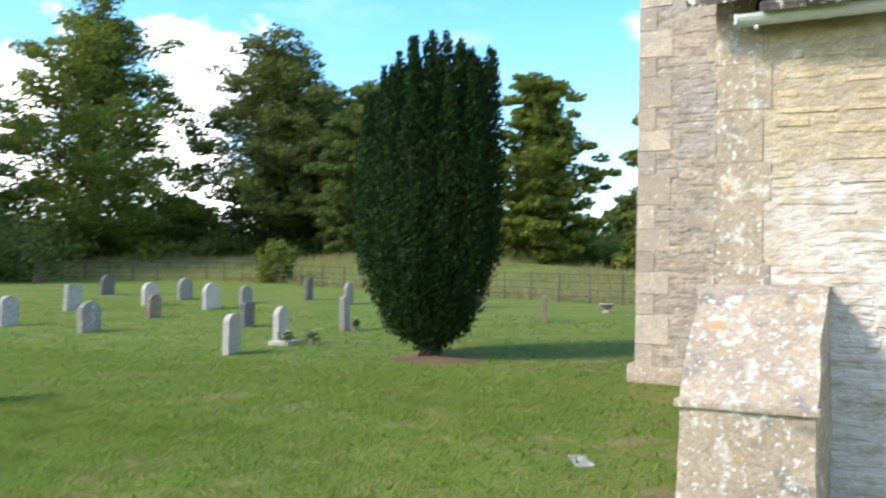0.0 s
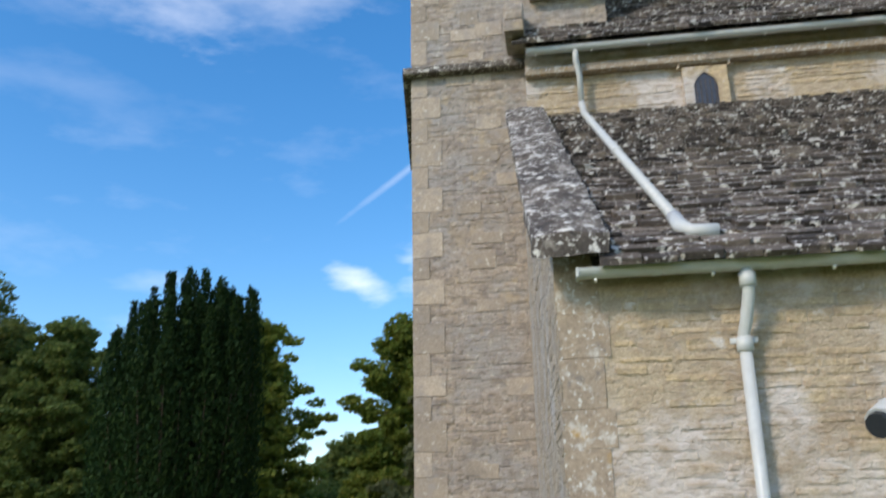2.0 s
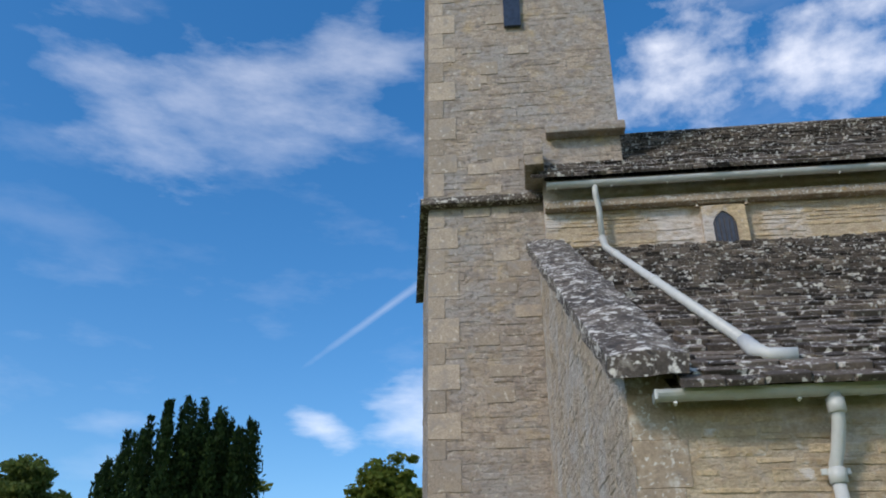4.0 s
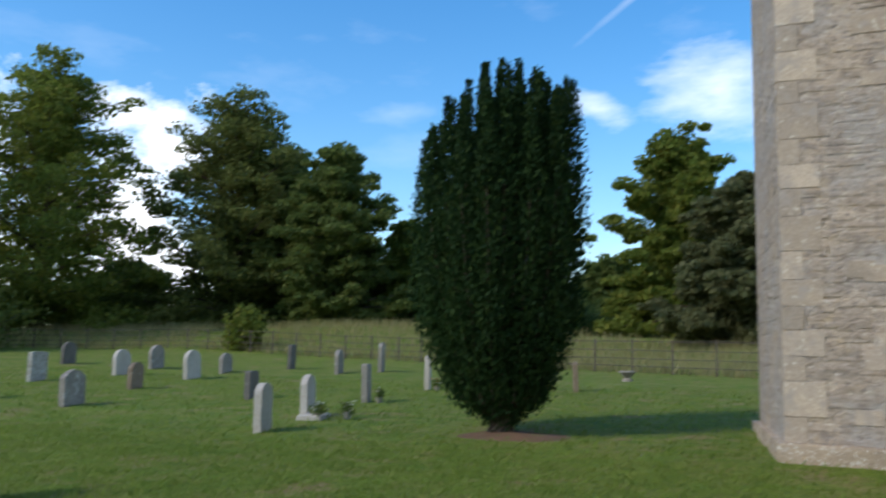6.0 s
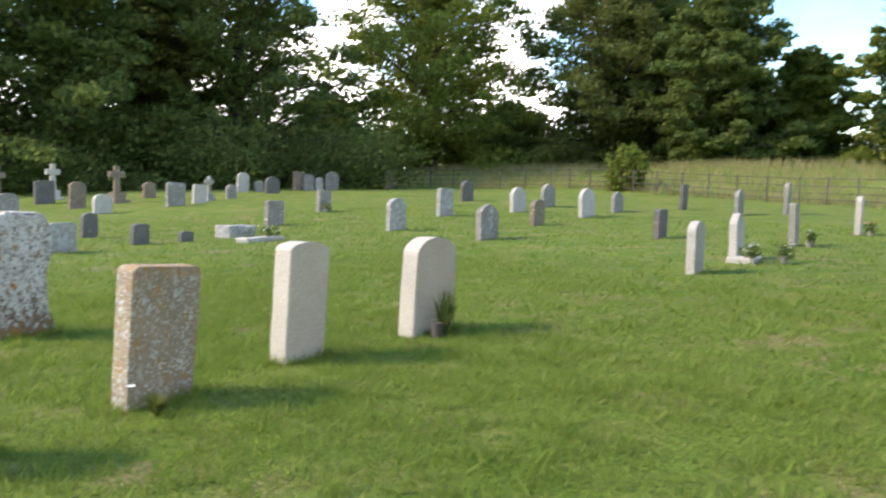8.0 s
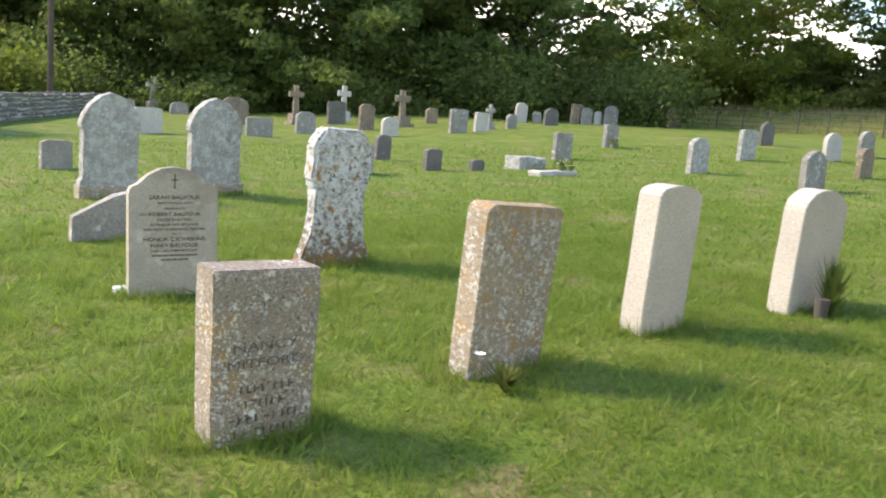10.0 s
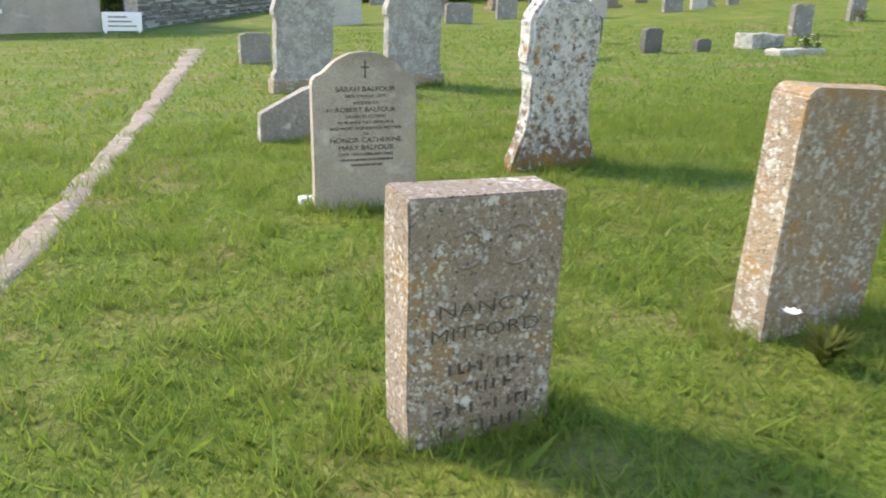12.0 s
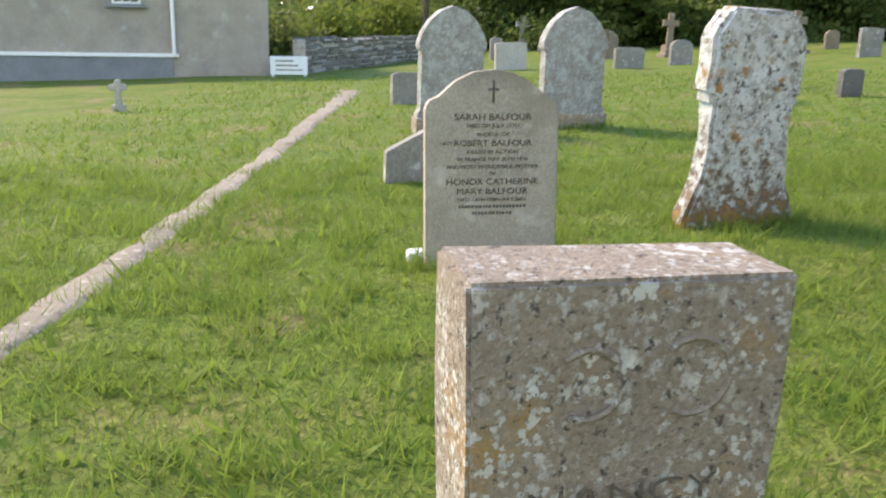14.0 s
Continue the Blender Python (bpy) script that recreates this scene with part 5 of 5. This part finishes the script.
# ---- stones of the walls, slates of the roofs ----
def block_mesh(name, seed, mat, rough=0.05):
    """A unit block, x and z from 0 to 1, proud towards -y, with worn edges."""
    bm = box(0.0, 1.0, -1.0, 0.4, 0.0, 1.0)
    rr = random.Random(seed)
    front = [v for v in bm.verts if v.co.y < -0.5]
    for v in front:
        v.co.x += (0.5 - v.co.x) * rr.uniform(0.02, 0.22)
        v.co.z += (0.5 - v.co.z) * rr.uniform(0.04, 0.34)
        v.co.y += rr.uniform(-0.25, 0.3)
    for v in bm.verts:
        if v.co.y > 0:
            v.co.x += (0.5 - v.co.x) * rr.uniform(0.0, 0.05)
            v.co.z += (0.5 - v.co.z) * rr.uniform(0.0, 0.07)
    f = [f for f in bm.faces if all(v in front for v in f.verts)]
    bmesh.ops.inset_individual(bm, faces=f, thickness=0.10, depth=0.15)
    return mesh_of(name, bm, mat)


def coursed(width, height, rise, run, seed, low=0.0, keep=0.74):
    """Stones laid in uneven courses: (u, v, length, height)."""
    rr = random.Random(seed)
    v = low
    while v < height:
        ch = min(rise * rr.uniform(0.6, 1.4), height - v)
        if ch < rise * 0.3:
            break
        u = -rr.uniform(0, run)
        while u < width:
            ln = run * rr.uniform(0.3, 2.1)
            a, b = max(0, u), min(width, u + ln)
            if b - a > 0.04:
                if ch > rise and rr.random() < 0.25:
                    cut = ch * rr.uniform(0.4, 0.6)
                    yield a, v, b - a, cut
                    if rr.random() < 0.6:
                        yield a + 0.3 * (b - a) * rr.random(), v + cut, (b - a) * 0.7, ch - cut
                elif rr.random() < keep:
                    k = rr.uniform(0.6, 1.0)
                    yield a, v + ch * (1 - k) * rr.random() + 0.06 * noise.noise(Vector((a * 0.9, v * 0.7, seed))), b - a, ch * k
            u += ln
        v += ch


def laid(name, frame_m, stones, meshes, parent, proud, near, label, joined_mat, gap=0.008, limit=290):
    """Near stones are parts, the rest one joined part."""
    stones = sorted(stones, key=lambda s: near(s))
    rr = random.Random(5)
    for u, v, ln, h in stones[:limit]:
        ob = new(name, rr.choice(meshes))
        ob.parent = parent
        ob.matrix_basis = frame_m @ Matrix.Translation((u + gap / 2, 0, v + gap / 2)) @ Euler((0, rr.uniform(-0.025, 0.025), 0)).to_matrix().to_4x4() @ Matrix.Diagonal((ln - gap, proud * rr.uniform(0.5, 1.3), h - gap, 1))
    rest = stones[limit:]
    if rest:
        vs, fs = [], []
        src = [([v.co.copy() for v in m.vertices], [tuple(p.vertices) for p in m.polygons]) for m in meshes]
        for u, v, ln, h in rest:
            cv, cf = rr.choice(src)
            k, d = len(vs), proud * rr.uniform(0.5, 1.3)
            vs += [tuple(frame_m @ Vector((u + gap / 2 + c.x * (ln - gap), c.y * d, v + gap / 2 + c.z * (h - gap)))) for c in cv]
            fs += [tuple(i + k for i in f) for f in cf]
        me = bpy.data.meshes.new(name + "_field")
        me.from_pydata(vs, [], fs)
        me.materials.append(joined_mat)
        ob = new(name + "_field", me)
        ob.parent = parent
        tagged(ob, label, kind="stuff")


rubble = [block_mesh("rubble_stone", k, RUBBLE) for k in range(6)]
grey_rubble = [block_mesh("tower_stone", 20 + k, TOWER) for k in range(6)]
quoins = []
for k in range(4):
    bm = box(0.0, 1.0, -1.0, 0.4, 0.0, 1.0, 0.03)
    quoins.append(mesh_of("quoin_stone", roughened(bm, 0.02, 3.0 + k), QUOIN))
drystones = [block_mesh("wall_stone", 60 + k, DRYSTONE) for k in range(5)]

# aisle south wall
wall_stones = [s for s in coursed(9.0, 3.28, 0.095, 0.24, 1) if s[0] > 0.32 or s[1] > 5]
laid("stone", Matrix.Translation((AISLE_X, AISLE_Y + 0.02, 0.0)), wall_stones, rubble, aisle, 0.007, lambda s: s[0] + 0.2 * abs(s[1] - 2), "coursed cream rubble stones", RUBBLE)
z = 0.0
rr = random.Random(8)
k = 0
while z < 3.7:
    h = min(rr.uniform(0.22, 0.42), 3.78 - z)
    ln = 0.36 if k % 2 else 0.31
    ob = new("quoin", quoins[k % 4])
    ob.parent = aisle
    ob.matrix_basis = Matrix.Translation((AISLE_X - 0.006, AISLE_Y + 0.02, z)) @ Matrix.Diagonal((ln, 0.008, h - 0.002, 1))
    z += h
    k += 1
# dressed stones of the tower: corner quoins and odd blocks among the rubble
dressed = []
for k in range(3):
    dressed.append(mesh_of("dressed_stone", roughened(box(0.0, 1.0, -1.0, 0.4, 0.0, 1.0, 0.03), 0.02, 3.0 + k), ASHLAR))
spots, z, k = [], 0.56, 0
while z < 15.6:
    h = rr.uniform(0.26, 0.42)
    spots.append((-1.728, z, 0.44 if k % 2 else 0.24, h))
    z += h
    k += 1
for _ in range(34):
    x = rr.uniform(-1.2, -0.35)
    z = rr.uniform(0.7, 8.0) if rr.random() < 0.5 else rr.uniform(7.0, 12.0)
    spots.append((x, z, rr.uniform(0.2, 0.42), rr.uniform(0.14, 0.26)))
for x, z, ln, h in spots:
    if 8.34 > z > 8.22 - h:
        continue
    ob = new("dressed_stone", rr.choice(dressed))
    ob.parent = tower
    ob.matrix_basis = Matrix.Translation((x, 9.82, z)) @ Matrix.Diagonal((ln, 0.013, h - 0.008, 1))
# aisle west return, coming forward from the tower
way = Vector((-0.12 - AISLE_X, NAVE_Y + 0.3 - AISLE_Y, 0))
turn = Matrix.Translation((-0.12, NAVE_Y + 0.3, 0.0)) @ Euler((0, 0, math.atan2(-way.y, -way.x))).to_matrix().to_4x4()
total = way.length
ret = [s for s in coursed(total, 7.3, 0.12, 0.26, 3, 0.0, 0.4) if s[1] + s[3] < roof_z(NAVE_Y + 0.3 - (s[0] + s[2]) * 5.5 / total) - 0.05]
laid("stone", turn, ret, [block_mesh("return_stone", 80 + k, RETURN) for k in range(5)], aisle, 0.004, lambda s: -s[0], "smooth worn rubble stones of the return wall", RETURN, 0.004, 150)
# tower and clerestory
tow = list(coursed(1.95, 9.0, 0.14, 0.32, 4)) + list(coursed(2.96, 16, 0.19, 0.42, 6, 9.0))
laid("stone", Matrix.Translation((-1.72, 9.82, 0.0)), tow, grey_rubble, tower, 0.007, lambda s: s[1], "coursed grey-brown tower stones", TOWER)
side = Matrix.Translation((WEST_X, 13.2, 0)) @ Euler((0, 0, math.atan2(-3.38, -1.72 - WEST_X))).to_matrix().to_4x4()
laid("stone", side, list(coursed(3.41, 16, 0.2, 0.4, 9)), grey_rubble, tower, 0.006, lambda s: s[1], "coursed tower side stones", TOWER, limit=0)
cl = [s for s in coursed(12, 7.86, 0.085, 0.34, 10, 6.9) if not (s[0] < 2.80 and s[0] + s[2] > 2.12 and 7.05 < s[1] + s[3] and s[1] < 7.82)]
laid("stone", Matrix.Translation((0.0, NAVE_Y + 0.02, 0.0)), cl, rubble, nave, 0.012, lambda s: s[0], "coursed cream clerestory stones", RUBBLE, limit=150)


# slates: each a tapered slab, laid from the eaves up
def slate_mesh(name, seed):
    rr = random.Random(seed)
    bm = box(0, 1, 0, 1, 0, 1)
    for v in bm.verts:
        v.co.x += rr.uniform(-0.05, 0.05)
        if v.co.y < 0.5:
            v.co.y += rr.uniform(-0.08, 0.06)
            v.co.z += rr.uniform(-0.12, 0.2)
    low = [e for e in bm.edges if all(v.co.y < 0.5 for v in e.verts)]
    bmesh.ops.bevel(bm, geom=low, offset=0.06, segments=1, affect="EDGES")
    return mesh_of(name, bm, SLATE)


slates = [slate_mesh("slate", 120 + k) for k in range(8)]


def slated(parent, x0, x1, y0, z0, rise, length, start, shrink, limit, seed, left=None):
    """Courses of slates up a slope that climbs towards +y."""
    rr = random.Random(seed)
    tilt = math.atan(rise)
    up = Matrix.Translation((0, y0, z0)) @ Euler((tilt, 0, 0)).to_matrix().to_4x4()
    rows, v, exposure = [], 0.0, start
    while v < length:
        lo = (left(v) if left else x0)
        u = lo - rr.uniform(0, 0.2) * (0 if left else 1)
        while u < x1:
            w = rr.uniform(0.7, 1.5) * exposure * 1.35
            rows.append((u, v + rr.uniform(-0.022, 0.022), w, exposure))
            u += w
        v += exposure
        exposure = max(start * 0.55, exposure * shrink)
    made = []
    for u, v, w, e in rows:
        thick = rr.uniform(0.036, 0.070)
        made.append((up @ Matrix.Translation((u + 0.004, v - 0.02, 0.012)) @ Euler((radians(-6.5 * 0.16 / e), rr.uniform(-0.012, 0.012), rr.uniform(-0.02, 0.02))).to_matrix().to_4x4() @ Matrix.Diagonal((w - 0.008, e * 1.55, thick, 1)), u + v))
    made.sort(key=lambda m: m[1])
    for m, _ in made[:limit]:
        ob = new("slate", rr.choice(slates))
        ob.parent = parent
        ob.matrix_basis = m
    vs, fs = [], []
    src = [([v.co.copy() for v in m.vertices], [tuple(p.vertices) for p in m.polygons]) for m in slates]
    for m, _ in made[limit:]:
        cv, cf = rr.choice(src)
        k = len(vs)
        vs += [tuple(m @ c) for c in cv]
        fs += [tuple(i + k for i in f) for f in cf]
    me = bpy.data.meshes.new("slate_field")
    me.from_pydata(vs, [], fs)
    me.materials.append(SLATE)
    ob = new("slate_field", me)
    ob.parent = parent
    tagged(ob, "uneven lichened stone slates", kind="stuff")


aroof = part("aisle_roof", box(0, 1, 0, 1, 0, 1), SLATE, church, "stone-slated lean-to aisle roof")
bm = bmesh.new()
rv = [bm.verts.new(p) for p in ((0.55, 4.1, ROOF_Z - 0.02), (14, 4.1, ROOF_Z - 0.02), (14, 9.52, roof_z(9.52) - 0.02), (0.15, 9.52, roof_z(9.52) - 0.02))]
bm.faces.new(rv)
bmesh.ops.solidify(bm, geom=bm.faces[:], thickness=0.03)
bm.to_mesh(aroof.data)
bm.free()
slated(aroof, 0.6, 10, 4.04, ROOF_Z - 0.035, ROOF_RISE, 6.62, 0.165, 0.985, 295, 21, lambda v: 0.60 - 0.065 * v)
nroof = part("nave_roof", box(0, 1, 0, 1, 0, 1), SLATE, church, "stone-slated nave roof")
bm = bmesh.new()
rv = [bm.verts.new(p) for p in ((0.02, 9.16, 8.2), (14, 9.16, 8.2), (14, 12.5, 11.1), (0.02, 12.5, 11.1))]
bm.faces.new(rv)
bmesh.ops.solidify(bm, geom=bm.faces[:], thickness=0.03)
bm.to_mesh(nroof.data)
bm.free()
slated(nroof, 0.03, 12, 9.12, 8.22, 2.9 / 3.34, 4.42, 0.19, 0.985, 0, 22)
part("ridge", roughened(tube([(1.2, 12.5, 11.12), (6, 12.5, 11.15), (14, 12.5, 11.12)], 0.1, 8), 0.02), COPING, church)

# stones of the boundary wall
core = [o for o in drywall.children if o.name.startswith("core")][0]
for side_y, flip in ((-0.16, 0), (0.16, 180)):
    m = Matrix.Translation((0 if not flip else (W1 - W0).length, side_y, 0)) @ Euler((0, 0, radians(flip))).to_matrix().to_4x4()
    laid("stone", m, list(coursed((W1 - W0).length, 0.9, 0.12, 0.32, 30 + flip, 0.0, 0.97)), drystones, core, 0.05, lambda s: s[0] if flip else -s[0] + 30, "grey dry-laid stones", DRYSTONE, limit=0 if not flip else 250)
